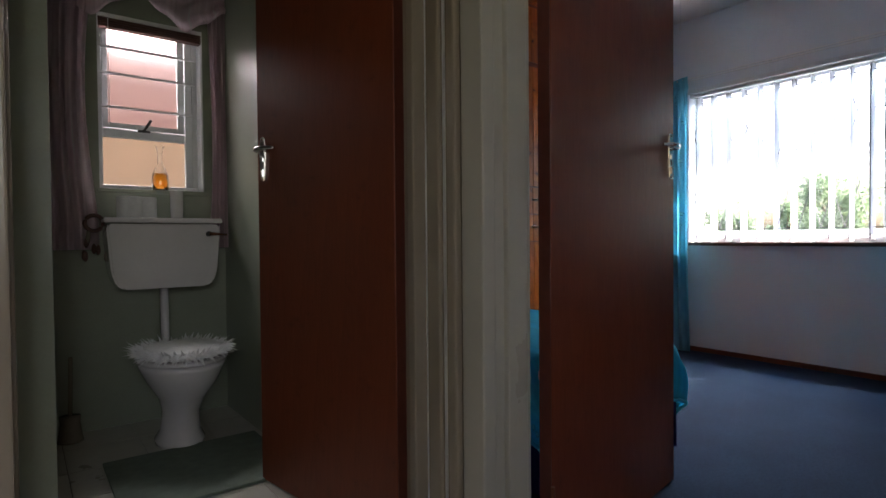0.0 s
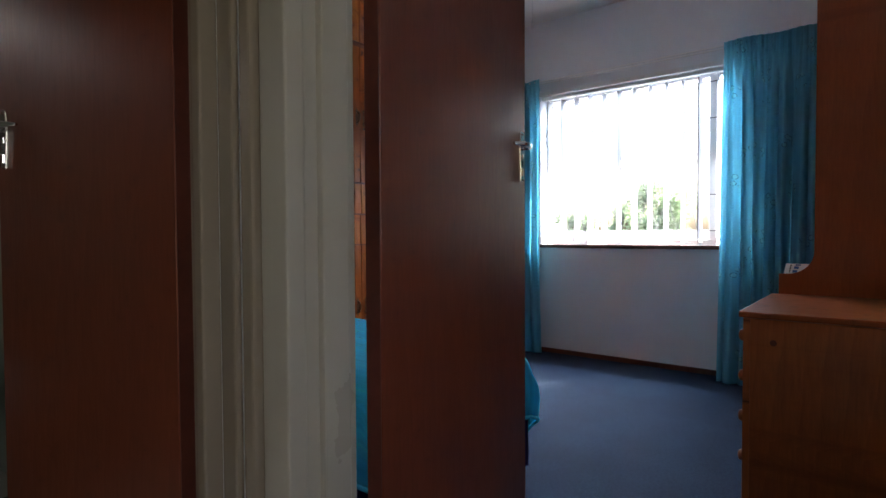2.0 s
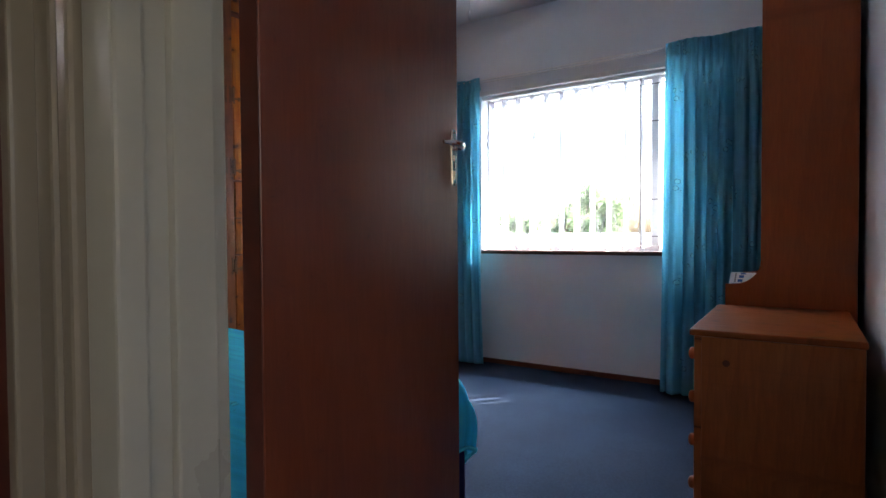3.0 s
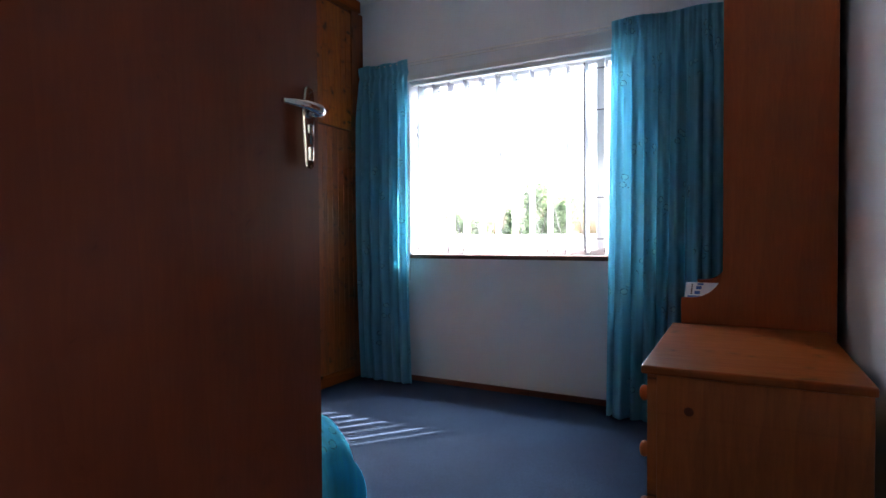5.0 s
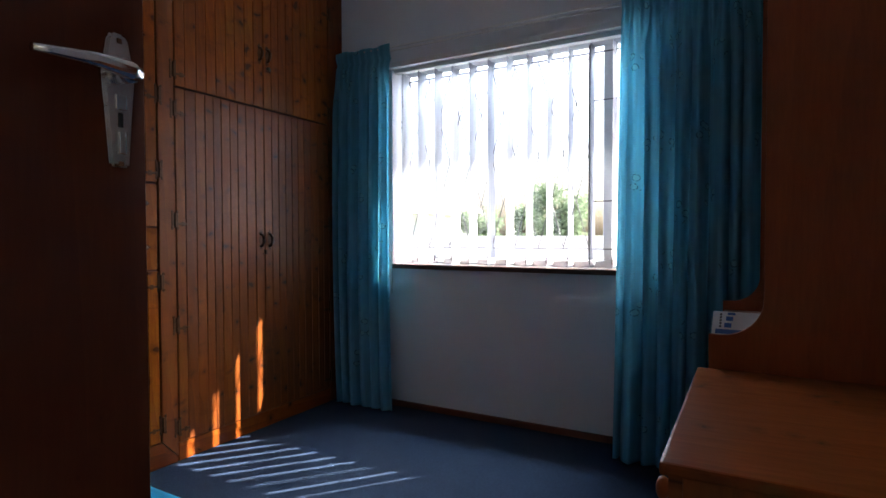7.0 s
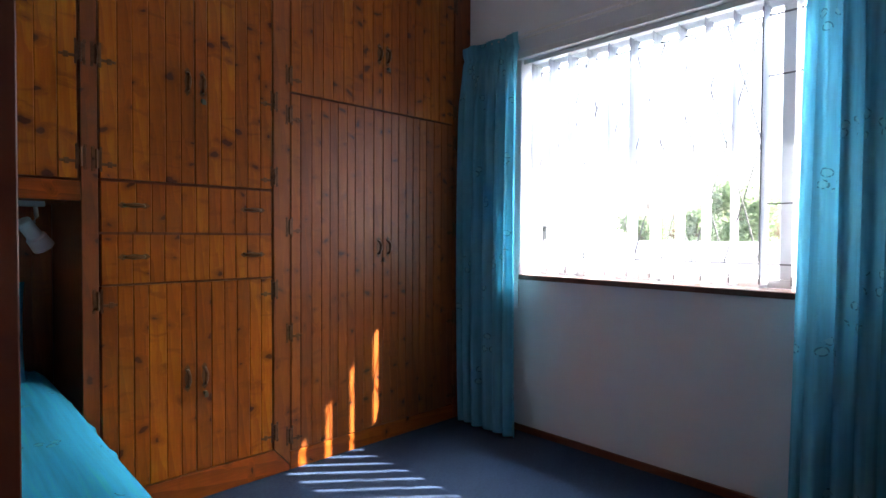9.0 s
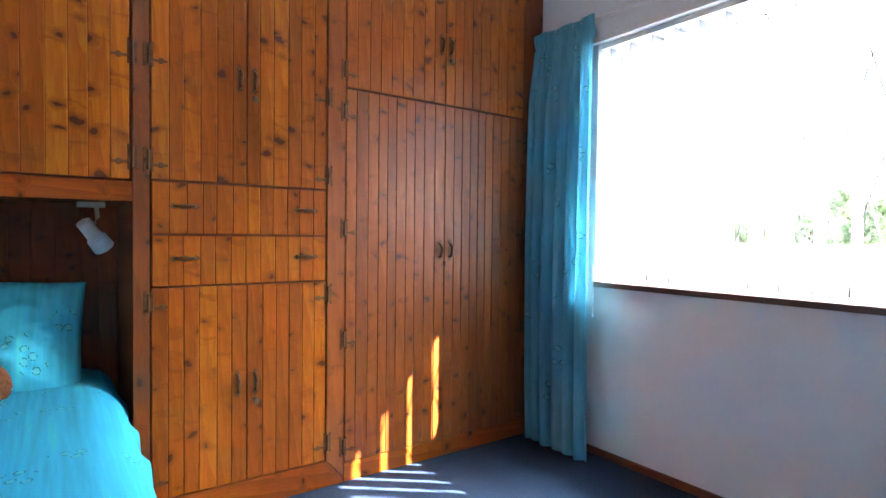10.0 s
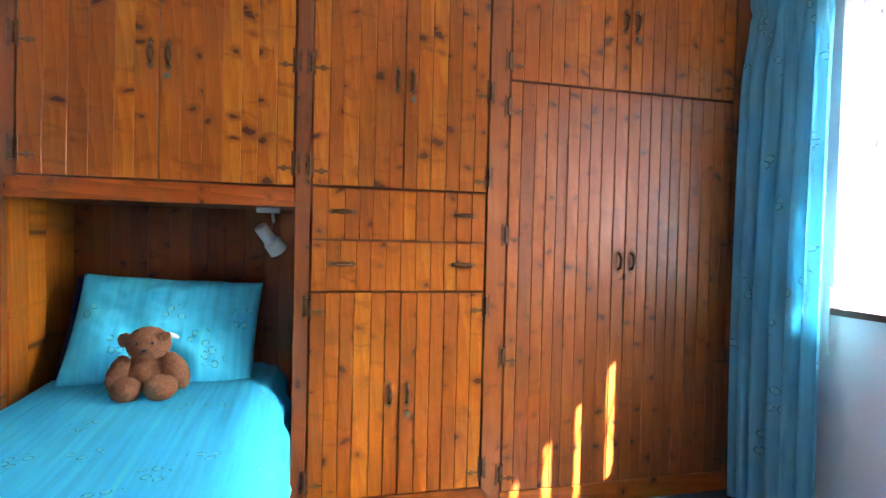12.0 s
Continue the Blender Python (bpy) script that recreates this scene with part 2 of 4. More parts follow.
CARPET = carpet_material()
GLASS = glass_material("clear_glass", 0.0)
OBSCURE = glass_material("obscure_glass", 0.35, (0.95, 0.93, 0.92))
# dark tints imitate the dim view of the wall outside, not coloured glass
DIMMED_PINK_PANE = glass_material("pane_dimmed_rosy", 0.3, (0.21, 0.165, 0.165))
DIMMED_TAN_PANE = glass_material("pane_dimmed_tan", 0.3, (0.25, 0.225, 0.17))
AMBER = glass_material("amber_liquid", 0.0, (0.95, 0.42, 0.02))
TILE = speckled("pale_floor_tile", (0.42, 0.40, 0.35), 0.3, 0.12, 7.0, 70.0, 0.05)
GROUT = speckled("grout", (0.18, 0.17, 0.15), 0.9, 0.2, 9.0, 90.0, 0.3)
# pale so that the added slab outside throws light back indoors
BOUNCE_SLAB = speckled("pale_bounce_concrete", (0.46, 0.44, 0.41), 0.9, 0.15, 2.0, 50.0, 0.3)
PLASTER = speckled("outside_plaster", (0.76, 0.75, 0.73), 0.9, 0.12, 2.0, 60.0, 0.3)
BRICK_PINK = speckled("pink_outside_wall", (0.23, 0.165, 0.15), 0.9, 0.25, 3.0, 60.0, 0.3)
GRASS = speckled("dry_lawn", (0.09, 0.11, 0.04), 0.95, 0.45, 1.2, 40.0, 0.5)
LEAF = speckled("leaves", (0.16, 0.21, 0.14), 0.7, 0.3, 3.0, 40.0, 0.2)
ln = Net(LEAF)
thin = ln.node("BsdfTranslucent", {"Color": (0.22, 0.30, 0.18, 1)})
ln.t.links.new(ln.node("MixShader", {0: 0.55, 1: ln.b.outputs[0], 2: thin.outputs[0]}).outputs[0], ln.t.nodes["Material Output"].inputs["Surface"])
BARK = speckled("bark", (0.12, 0.09, 0.06), 0.95, 0.3, 5.0, 40.0, 0.6)
ROOF = speckled("roof_tiles", (0.45, 0.42, 0.39), 0.85, 0.25, 3.0, 40.0, 0.3)


# ---- mesh helpers ----
def link(name, bm, mat, parent=None, smooth=False, at=None):
    me = bpy.data.meshes.new(name)
    bm.normal_update()
    bm.to_mesh(me)
    bm.free()
    for mt in mat if isinstance(mat, (list, tuple)) else (mat,):
        me.materials.append(mt)
    if smooth:
        me.shade_smooth()
    ob = new(name, me)
    if at is not None:
        ob.location = at
    if parent is not None:
        ob.parent = parent
    return ob


def part(name, bm, mat, parent, label="", smooth=False, at=None):
    return tagged(link(name, bm, mat, parent, smooth, at), label)


def thing(name, place, label, category, group=""):
    return_ob = new(name)
    return_ob.location = place
    return tagged(return_ob, label, category, group)


def structure(name, bm, mat, label="", category="", smooth=False):
    return tagged(link(name, bm, mat, None, smooth), label, category, "", "structure")


def box(bm, lo, hi, bevel=0.0, segments=2):
    size = [b - a for a, b in zip(lo, hi)]
    mid = [(a + b) / 2 for a, b in zip(lo, hi)]
    got = bmesh.ops.create_cube(bm, size=1, matrix=Matrix.Translation(mid) @ Matrix.Diagonal((*size, 1)))
    if bevel:
        edges = list({e for v in got["verts"] for e in v.link_edges})
        bmesh.ops.bevel(bm, geom=edges, offset=bevel, segments=segments, affect="EDGES", profile=0.6)
    return bm


def boxes(*items, bevel=0.0):
    bm = bmesh.new()
    for lo, hi in items:
        box(bm, lo, hi, bevel)
    return bm


def prism(points, axis, a, b, bevel=0.0):
    """A flat outline drawn out along an axis from a to b; the points are the other two coordinates in order."""
    bm = bmesh.new()

    def put(p, t):
        q = list(p)
        q.insert("xyz".index(axis), t)
        return bm.verts.new(q)

    one, two = [put(p, a) for p in points], [put(p, b) for p in points]
    bm.faces.new(one), bm.faces.new(two[::-1])
    for i in range(len(points)):
        j = (i + 1) % len(points)
        bm.faces.new((one[j], one[i], two[i], two[j]))
    bmesh.ops.recalc_face_normals(bm, faces=bm.faces)
    if bevel:
        bmesh.ops.bevel(bm, geom=list(bm.edges), offset=bevel, segments=2, affect="EDGES")
    return bm


def lathe(profile, steps=28, bm=None, at=(0, 0, 0), squash=(1, 1)):
    bm = bm or bmesh.new()
    rings = []
    for r, z in profile:
        rings.append([bm.verts.new((at[0] + r * squash[0] * math.cos(2 * math.pi * i / steps), at[1] + r * squash[1] * math.sin(2 * math.pi * i / steps), at[2] + z)) for i in range(steps)])
    for one, two in zip(rings, rings[1:]):
        for i in range(steps):
            j = (i + 1) % steps
            bm.faces.new((one[i], one[j], two[j], two[i]))
    bm.faces.new(rings[0][::-1]), bm.faces.new(rings[-1])
    return bm


def tube(path, radius, sides=8, bm=None, radii=None):
    bm = bm or bmesh.new()
    pts = [Vector(p) for p in path]
    rings = []
    for k, p in enumerate(pts):
        way = (pts[min(k + 1, len(pts) - 1)] - pts[max(k - 1, 0)]).normalized()
        side = way.cross(Vector((0.03, 0.02, 1)) if abs(way.z) < 0.95 else Vector((1, 0.02, 0))).normalized()
        up = side.cross(way)
        r = radii[k] if radii else radius
        rings.append([bm.verts.new(p + r * (side * math.cos(2 * math.pi * i / sides) + up * math.sin(2 * math.pi * i / sides))) for i in range(sides)])
    for one, two in zip(rings, rings[1:]):
        for i in range(sides):
            j = (i + 1) % sides
            bm.faces.new((one[i], one[j], two[j], two[i]))
    bm.faces.new(rings[0][::-1]), bm.faces.new(rings[-1])
    bmesh.ops.recalc_face_normals(bm, faces=bm.faces)
    return bm


def sheet(fn, nu, nv, uv_size=(1, 1), thick=0.0):
    """A cloth from fn(u, v), with its own UVs in metres."""
    bm = bmesh.new()
    layer = bm.loops.layers.uv.new("uv")
    grid = [[bm.verts.new(fn(i / nu, j / nv)) for i in range(nu + 1)] for j in range(nv + 1)]
    for j in range(nv):
        for i in range(nu):
            face = bm.faces.new((grid[j][i], grid[j][i + 1], grid[j + 1][i + 1], grid[j + 1][i]))
            for loop, (a, b) in zip(face.loops, ((i, j), (i + 1, j), (i + 1, j + 1), (i, j + 1))):
                loop[layer].uv = (a / nu * uv_size[0], b / nv * uv_size[1])
    if thick:
        bmesh.ops.solidify(bm, geom=list(bm.faces), thickness=thick)
    return bm


# ---- the plan ----
WX = 4.40          # inner face of the window wall
CY = 3.012         # front of the built-in cupboards
SY = 0.22          # wall behind the chest
DX0, DX1 = 0.905, 1.070   # the two faces of the wall with the bedroom door
WCY = 1.515         # front face of the toilet's wall
WY0, WY1, WZ0, WZ1 = 1.09, 2.60, 0.90, 2.125   # bedroom window
TX0, TX1, TZ0, TZ1 = 0.285, 0.785, 1.22, 2.11   # toilet window
TOP = 2.74

# bedroom walls
structure("wall_window_side", boxes(
    ((WX, -1.3, -0.2), (WX + 0.155, WY0, TOP)), ((WX, WY1, -0.2), (WX + 0.155, 3.75, TOP)),
    ((WX, WY0, -0.2), (WX + 0.155, WY1, WZ0 - 0.015)), ((WX, WY0, WZ1), (WX + 0.155, WY1, TOP))), WALL, "white painted plaster wall with the bedroom window", "wall")
structure("wall_behind_chest", boxes(((DX1, SY - 0.12, 0), (WX, SY, TOP))), WALL, "white painted plaster wall behind the chest", "wall")
structure("wall_behind_cupboards", boxes(((DX1, 3.62, 0), (WX, 3.75, TOP))), WALL, "white painted wall behind the cupboards", "wall")
structure("wall_bedroom_door_side", boxes(
    ((DX0, 1.285, 0), (DX1, 3.75, TOP)), ((DX0, -1.3, 0), (DX1, 0.27, TOP)), ((DX0, 0.27, 2.08), (DX1, 1.285, TOP))), WALL, "painted wall with the bedroom doorway", "wall")
structure("wall_toilet_front", boxes(
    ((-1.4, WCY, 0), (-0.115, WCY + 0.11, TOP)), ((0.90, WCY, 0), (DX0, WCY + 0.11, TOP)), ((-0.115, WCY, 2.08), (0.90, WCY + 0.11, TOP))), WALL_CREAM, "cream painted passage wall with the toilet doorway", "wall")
structure("wall_toilet_back", boxes(
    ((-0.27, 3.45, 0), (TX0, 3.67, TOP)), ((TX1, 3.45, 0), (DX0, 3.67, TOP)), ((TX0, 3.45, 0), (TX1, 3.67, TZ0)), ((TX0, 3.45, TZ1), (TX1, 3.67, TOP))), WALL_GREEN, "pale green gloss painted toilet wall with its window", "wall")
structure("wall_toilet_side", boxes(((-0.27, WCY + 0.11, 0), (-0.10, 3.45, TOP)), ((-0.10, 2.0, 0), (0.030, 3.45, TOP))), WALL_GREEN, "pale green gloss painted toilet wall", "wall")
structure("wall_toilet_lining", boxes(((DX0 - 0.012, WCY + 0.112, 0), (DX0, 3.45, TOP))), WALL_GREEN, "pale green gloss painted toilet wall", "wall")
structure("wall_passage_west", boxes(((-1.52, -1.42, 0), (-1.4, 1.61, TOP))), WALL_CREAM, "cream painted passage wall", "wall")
# the gap in this unseen wall is made up to let the fill lamp in
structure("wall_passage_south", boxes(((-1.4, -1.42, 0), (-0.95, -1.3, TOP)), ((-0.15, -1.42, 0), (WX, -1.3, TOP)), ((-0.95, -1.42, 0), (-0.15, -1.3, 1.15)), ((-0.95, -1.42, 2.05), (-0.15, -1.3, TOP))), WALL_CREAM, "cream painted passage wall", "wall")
structure("ceiling", boxes(((-1.52, -1.42, TOP), (WX + 0.22, 3.75, TOP + 0.12))), CEILING, "white painted ceiling", "ceiling")
structure("cornice", boxes(((DX1, SY, TOP - 0.05), (WX, SY + 0.05, TOP))), CEILING, "white painted ceiling cornice", "cornice")
structure("floor_carpet", boxes(((1.0, SY, -0.06), (WX, 3.62, 0.0))), CARPET, "dark blue tufted wall-to-wall carpet", "carpet")
structure("floor_slab", boxes(((-1.52, -1.42, -0.2), (WX, 3.75, -0.062))), GROUT, "grout bed under the floor tiles", "floor")
structure("skirting_window_side", boxes(((WX - 0.018, SY, 0), (WX, CY, 0.036)), bevel=0.004), SKIRT, "brown wooden skirting board", "skirting")
structure("skirting_chest_side", boxes(((DX1, SY, 0), (WX - 0.02, SY + 0.018, 0.036)), bevel=0.004), SKIRT, "brown wooden skirting board", "skirting")

# ---- door frames of pressed steel ----
def steel_frame(name, x0, x1, y0, y1, top, mat, label, along):
    """A rebated frame round an opening; along: the way the wall runs."""
    bm = bmesh.new()
    f = 0.045
    if along == "y":      # wall faces x; opening from y0 to y1
        for s, y in ((1, y1), (-1, y0)):
            a = y - s * 0.035
            box(bm, (x0 - 0.016, min(a, y + s * 0.05), 0), (x0 + 0.030, max(a, y + s * 0.05), top + f), 0.006)
            box(bm, (x0 + 0.024, min(a + s * 0.010, y + s * 0.004), 0), (x0 + 0.070, max(a + s * 0.010, y + s * 0.004), top), 0.005)
            box(bm, (x0 + 0.066, min(a - s * 0.008, y + s * 0.004), 0), (x1 - 0.028, max(a - s * 0.008, y + s * 0.004), top), 0.005)
            box(bm, (x1 - 0.030, min(a + s * 0.016, y + s * 0.05), 0), (x1 + 0.008, max(a + s * 0.016, y + s * 0.05), top + f), 0.005)
        box(bm, (x0 - 0.014, y0 - 0.048, top - 0.035), (x1 + 0.006, y1 + 0.048, top + f - 0.002), 0.006)
    else:
        for s, x in ((1, x1), (-1, x0)):
            a = x - s * 0.030
            box(bm, (min(a, x + s * 0.028), y0 - 0.016, 0), (max(a, x + s * 0.028), y0 + 0.022, top + f), 0.006)
            box(bm, (min(a + s * 0.010, x + s * 0.003), y0 + 0.018, 0), (max(a + s * 0.010, x + s * 0.003), y0 + 0.060, top), 0.005)
            box(bm, (min(a - s * 0.006, x + s * 0.003), y0 + 0.056, 0), (max(a - s * 0.006, x + s * 0.003), y1 - 0.02, top), 0.005)
        box(bm, (x0 - 0.03, y0 - 0.014, top - 0.035), (x1 + 0.026, y1, top + f - 0.002), 0.006)
    return tagged(link(name, bm, mat), label, "door frame", "", "structure")


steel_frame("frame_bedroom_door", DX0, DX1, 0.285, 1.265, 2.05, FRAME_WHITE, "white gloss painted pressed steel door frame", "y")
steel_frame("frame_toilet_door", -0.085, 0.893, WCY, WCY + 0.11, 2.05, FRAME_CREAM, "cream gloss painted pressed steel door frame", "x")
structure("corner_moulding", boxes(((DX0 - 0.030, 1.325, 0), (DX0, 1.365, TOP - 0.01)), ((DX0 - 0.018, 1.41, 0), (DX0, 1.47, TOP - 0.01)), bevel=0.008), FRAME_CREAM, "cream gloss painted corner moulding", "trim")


def lever_handle(parent, x, z, side, flip=1):
    """A long tapered back plate with a lever, on a door's face; side: which way the face looks along y."""
    out = side
    grip, x, z = x, x + 0.012 * flip, z - 0.004
    h = part("handle", prism([(x - 0.009, z + 0.044), (x + 0.009, z + 0.044), (x + 0.015, z + 0.038), (x + 0.024, z - 0.01), (x + 0.020, z - 0.05), (x + 0.014, z - 0.124), (x - 0.014, z - 0.124), (x - 0.020, z - 0.05), (x - 0.024, z - 0.01), (x - 0.015, z + 0.038)], "y", 0.0, out * 0.010, 0.0035), CHROME, parent, "worn chrome lever handle")
    y0 = out * 0.008
    bm = tube([(x, y0, z - 0.008), (x, y0 + out * 0.024, z - 0.008)], 0.012, 12)
    part("rib", boxes(((x - 0.005, min(y0, y0 + out * 0.006), z - 0.108), (x + 0.005, max(y0, y0 + out * 0.006), z - 0.080)), ((x - 0.0075, min(y0, y0 + out * 0.005), z - 0.052), (x + 0.0075, max(y0, y0 + out * 0.005), z - 0.034)), bevel=0.0015), CHROME, h)
    tube([(grip + flip * 0.018, y0 + out * 0.024, z - 0.008), (grip + flip * 0.004, y0 + out * 0.028, z - 0.007), (grip - flip * 0.04, y0 + out * 0.026, z - 0.006), (grip - flip * 0.106, y0 + out * 0.020, z - 0.012)], 0.009, 10, bm, [0.010, 0.0115, 0.009, 0.005])
    part("lever", bm, CHROME, h, smooth=True)
    part("keyhole", boxes(((x - 0.003, min(y0, y0 + out * 0.003), z - 0.074), (x + 0.003, max(y0, y0 + out * 0.003), z - 0.056))), BLACK, h)
    for dz in (0.034, -0.120):
        part("screw", boxes(((x - 0.003, min(y0, y0 + out * 0.003), z + dz - 0.003), (x + 0.003, max(y0, y0 + out * 0.003), z + dz + 0.003))), BRASS, h)
    return h


def flush_door(name, hinge, angle, width, label, handle_z):
    """A flush veneered door leaf; its length runs along local x from the hinge, its seen face looks to local -y."""
    door = tagged(new(name), label, "door", "", "structure")
    door.matrix_world = pose(hinge[0], hinge[1], 0, 0, 0, angle)
    bm = bmesh.new()
    box(bm, (0.001, 0.0, 0.008), (width, 0.040, 2.035), 0.002, 1)
    part("leaf", bm, VENEER, door)
    part("edge_lipping", boxes(((-0.0015, 0.001, 0.010), (0.0008, 0.039, 2.033))), VENEER_EDGE, door)
    lever_handle(door, width - 0.058, handle_z, -1)
    back = lever_handle(door, width - 0.062, handle_z, 1)
    back.location.y = 0.040
    for z in (0.22, 1.80):
        part("door_hinge", tube([(-0.004, -0.005, z - 0.05), (-0.004, -0.005, z + 0.05)], 0.006, 8), BRASS, door)
    return door


flush_door("door_bedroom", (1.105, 1.195), 9.0, 0.863, "open dark reddish-brown flush wooden door with a chrome lever handle", 1.297)
flush_door("door_toilet", (0.876, 1.563), 99.5, 0.796, "open dark brown flush wooden door with a chrome lever handle", 1.305)

# ---- bedroom window ----
win = tagged(new("window_bedroom"), "white painted steel window with dark burglar bars", "window", "", "structure")
FX = WX + 0.118
bm = bmesh.new()
for lo, hi in (((FX, WY0, WZ0), (FX + 0.03, WY1, WZ0 + 0.04)), ((FX, WY0, WZ1 - 0.035), (FX + 0.03, WY1, WZ1)),
               ((FX, WY0, WZ0 + 0.04), (FX + 0.03, WY0 + 0.03, WZ1 - 0.035)), ((FX, WY1 - 0.03, WZ0 + 0.04), (FX + 0.03, WY1, WZ1 - 0.035)),
               ((FX, 1.265, WZ0 + 0.04), (FX + 0.03, 1.315, WZ1 - 0.035)), ((FX, 2.20, WZ0 + 0.04), (FX + 0.03, 2.23, WZ1 - 0.035))):
    box(bm, lo, hi, 0.003, 1)
part("window_frame", bm, WHITE, win, "white painted window frame")
for a, b in ((WY0 + 0.03, 1.265), (1.315, 2.20), (2.23, WY1 - 0.03)):
    pane = part("pane", boxes(((FX + 0.012, a, WZ0 + 0.04), (FX + 0.016, b, WZ1 - 0.035))), GLASS, win)
    pane.visible_shadow = False
structure("window_sill_bedroom", boxes(((WX - 0.028, WY0, WZ0 - 0.028), (WX + 0.116, WY1, WZ0)), bevel=0.004), SILL, "narrow brown painted window sill", "window sill")
bars = thing("burglar_bars", (WX + 0.103, 0, 0), "dark painted steel burglar bars in a diamond pattern inside the window", "burglar bars")
for z in (1.000, 2.052):
    part("rail", boxes(((-0.004, 1.10, z), (0.004, 2.59, z + 0.006))), IRON, bars)
part("upright", boxes(((-0.005, 1.381, 0.94), (0.003, 1.389, 2.10))), IRON, bars)
for z in (1.26, 1.80):
    part("stub", boxes(((-0.003, 1.12, z - 0.003), (0.003, 1.381, z + 0.003))), IRON, bars)
for k in range(9):
    for s in (1, -1):
        pts, up = [], 0
        for i, z in enumerate((2.05, 1.792, 1.53, 1.268, 1.006)):
            y = 1.385 + 0.1435 * k + (0.0718 if i % 2 else 0) * s
            pts.append((0.003 * s, max(1.388, y), z))
        part("zigzag_bar", tube(pts, 0.0032, 6), IRON, bars)

# vertical blinds
structure("lintel_trim", boxes(((WX - 0.030, WY0 - 0.02, WZ1 - 0.004), (WX - 0.001, WY1 + 0.02, WZ1 + 0.030)), bevel=0.004), WHITE, "white painted batten over the bedroom window", "trim")
blind = thing("vertical_blind", (WX + 0.030, 0, 0), "white vertical slat blind turned open in the window", "blind")
part("head_rail", boxes(((-0.022, WY0 + 0.01, WZ1 - 0.030), (0.022, WY1 - 0.01, WZ1 - 0.004)), bevel=0.002), WHITE, blind)
slat_mesh = None
rnd = random.Random(5)
for k in range(-1, 12):
    y = 1.241 + 0.1176 * k
    tilt = rnd.uniform(-0.9, 0.9)
    if slat_mesh is None:
        ob = part("slat", sheet(lambda u, v: Vector(((u - 0.5) * 0.1105, 0.006 * math.sin(math.pi * u), -1.19 * v)), 6, 4, (0.12, 1.19), 0.0008), BLIND, blind, smooth=True)
        slat_mesh = ob.data
    else:
        ob = new("slat", slat_mesh)
        ob.parent = blind
    ob.matrix_basis = pose(0.034, y, WZ1 - 0.032, 0, 0, tilt)
    part("hook", boxes(((0.031, y - 0.004, WZ1 - 0.040), (0.037, y + 0.004, WZ1 - 0.030))), WHITE, blind)
    part("weight", boxes(((-0.020, y - 0.002, WZ0 + 0.016), (0.085, y + 0.002, WZ0 + 0.045))), PLASTIC, blind)
    part("chain_clip", boxes(((-0.026, y - 0.003, WZ0 + 0.022), (-0.020, y + 0.003, WZ0 + 0.060))), IRON, blind)
part("cord_weight", boxes(((-0.062, 2.588, 0.715), (-0.052, 2.603, 0.98)), bevel=0.002), PLASTIC, blind)

# curtain rails and curtains
rail = thing("curtain_rail", (4.33, 0, 2.235), "thin white metal double curtain rail", "curtain rail")
part("track", boxes(((0.0, 0.40, -0.004), (0.008, 2.99, 0.006))), RAIL_WHITE, rail)
part("track", boxes(((0.034, 0.40, -0.012), (0.042, 2.99, -0.003))), RAIL_WHITE, rail)
for y in (0.6, 1.95, 2.9):
    part("bracket", boxes(((0.008, y - 0.008, -0.003), (0.068, y + 0.008, 0.003))), RAIL_WHITE, rail)
for i in range(6):
    part("glider", boxes(((0.002, 1.82 + 0.03 * i, -0.014), (0.006, 1.826 + 0.03 * i, -0.004))), PLASTIC, rail)


def curtain(name, y0, y1, folds, seed, label, x=4.30, sway=(-0.10, -0.06), wave=0.040):
    """A gathered curtain with a stitched heading; it hangs in soft folds and spreads towards the room at its foot. sway: how far the foot stands off in x and y."""
    r = random.Random(seed)
    gaps = [r.uniform(0.6, 1.5) for _ in range(folds)]
    marks = [0.0]
    for g in gaps:
        marks.append(marks[-1] + g / sum(gaps))
    amp = [r.uniform(0.45, 1.25) for _ in range(folds + 1)]
    drift = [r.uniform(-1, 1) for _ in range(folds + 1)]
    th = thing(name, (x, y0, 0), label, "curtain")
    top, low, head = 2.250, 0.020, 0.080
    w = y1 - y0
    pleats = max(6, int(w / 0.042))

    def shape(u, v):
        z = top - (top - low) * v
        i = 0
        while i < folds - 1 and u > marks[i + 1]:
            i += 1
        s = (u - marks[i]) / (marks[i + 1] - marks[i])
        a = amp[i] * (1 - s) + amp[i + 1] * s
        c = math.cos(2 * math.pi * s)
        fold = 0.5 * (c + 0.25 * c * abs(c) + 0.18 * math.cos(4 * math.pi * s + 2.2 * drift[i] + 1.2 * v))
        crimp = math.sin(2 * math.pi * u * pleats + 0.9 * math.sin(9 * u))
        k = 0.0 if v < 0.036 else min(1.0, (v - 0.036) / 0.16)
        soft = k * k * (3 - 2 * k)
        depth = wave * a * soft * (0.80 + 0.45 * v) * fold
        small = (0.014 if v < 0.036 else 0.014 * max(0.0, 1 - (v - 0.036) / 0.10)) * crimp
        ease = v ** 1.4
        y = u * w + sway[1] * v ** 2.5 + 0.016 * drift[i] * math.sin(math.pi * s) * v + 0.010 * math.sin(2 * math.pi * s) * soft
        lip = 0.016 * math.exp(-((v - 0.036) / 0.010) ** 2)
        return Vector((sway[0] * ease - depth + small + lip + 0.010 * math.sin(4 * u + 3 * v), y, z + (0.006 * crimp + 0.005 * math.sin(17 * u) if v < 0.02 else 0) + 0.006 * fold * v))

    part("panel", sheet(shape, max(pleats * 8, folds * 18), 84, (w * 1.9, 2.28), 0.0015), CURTAIN, th, smooth=True)
    return th


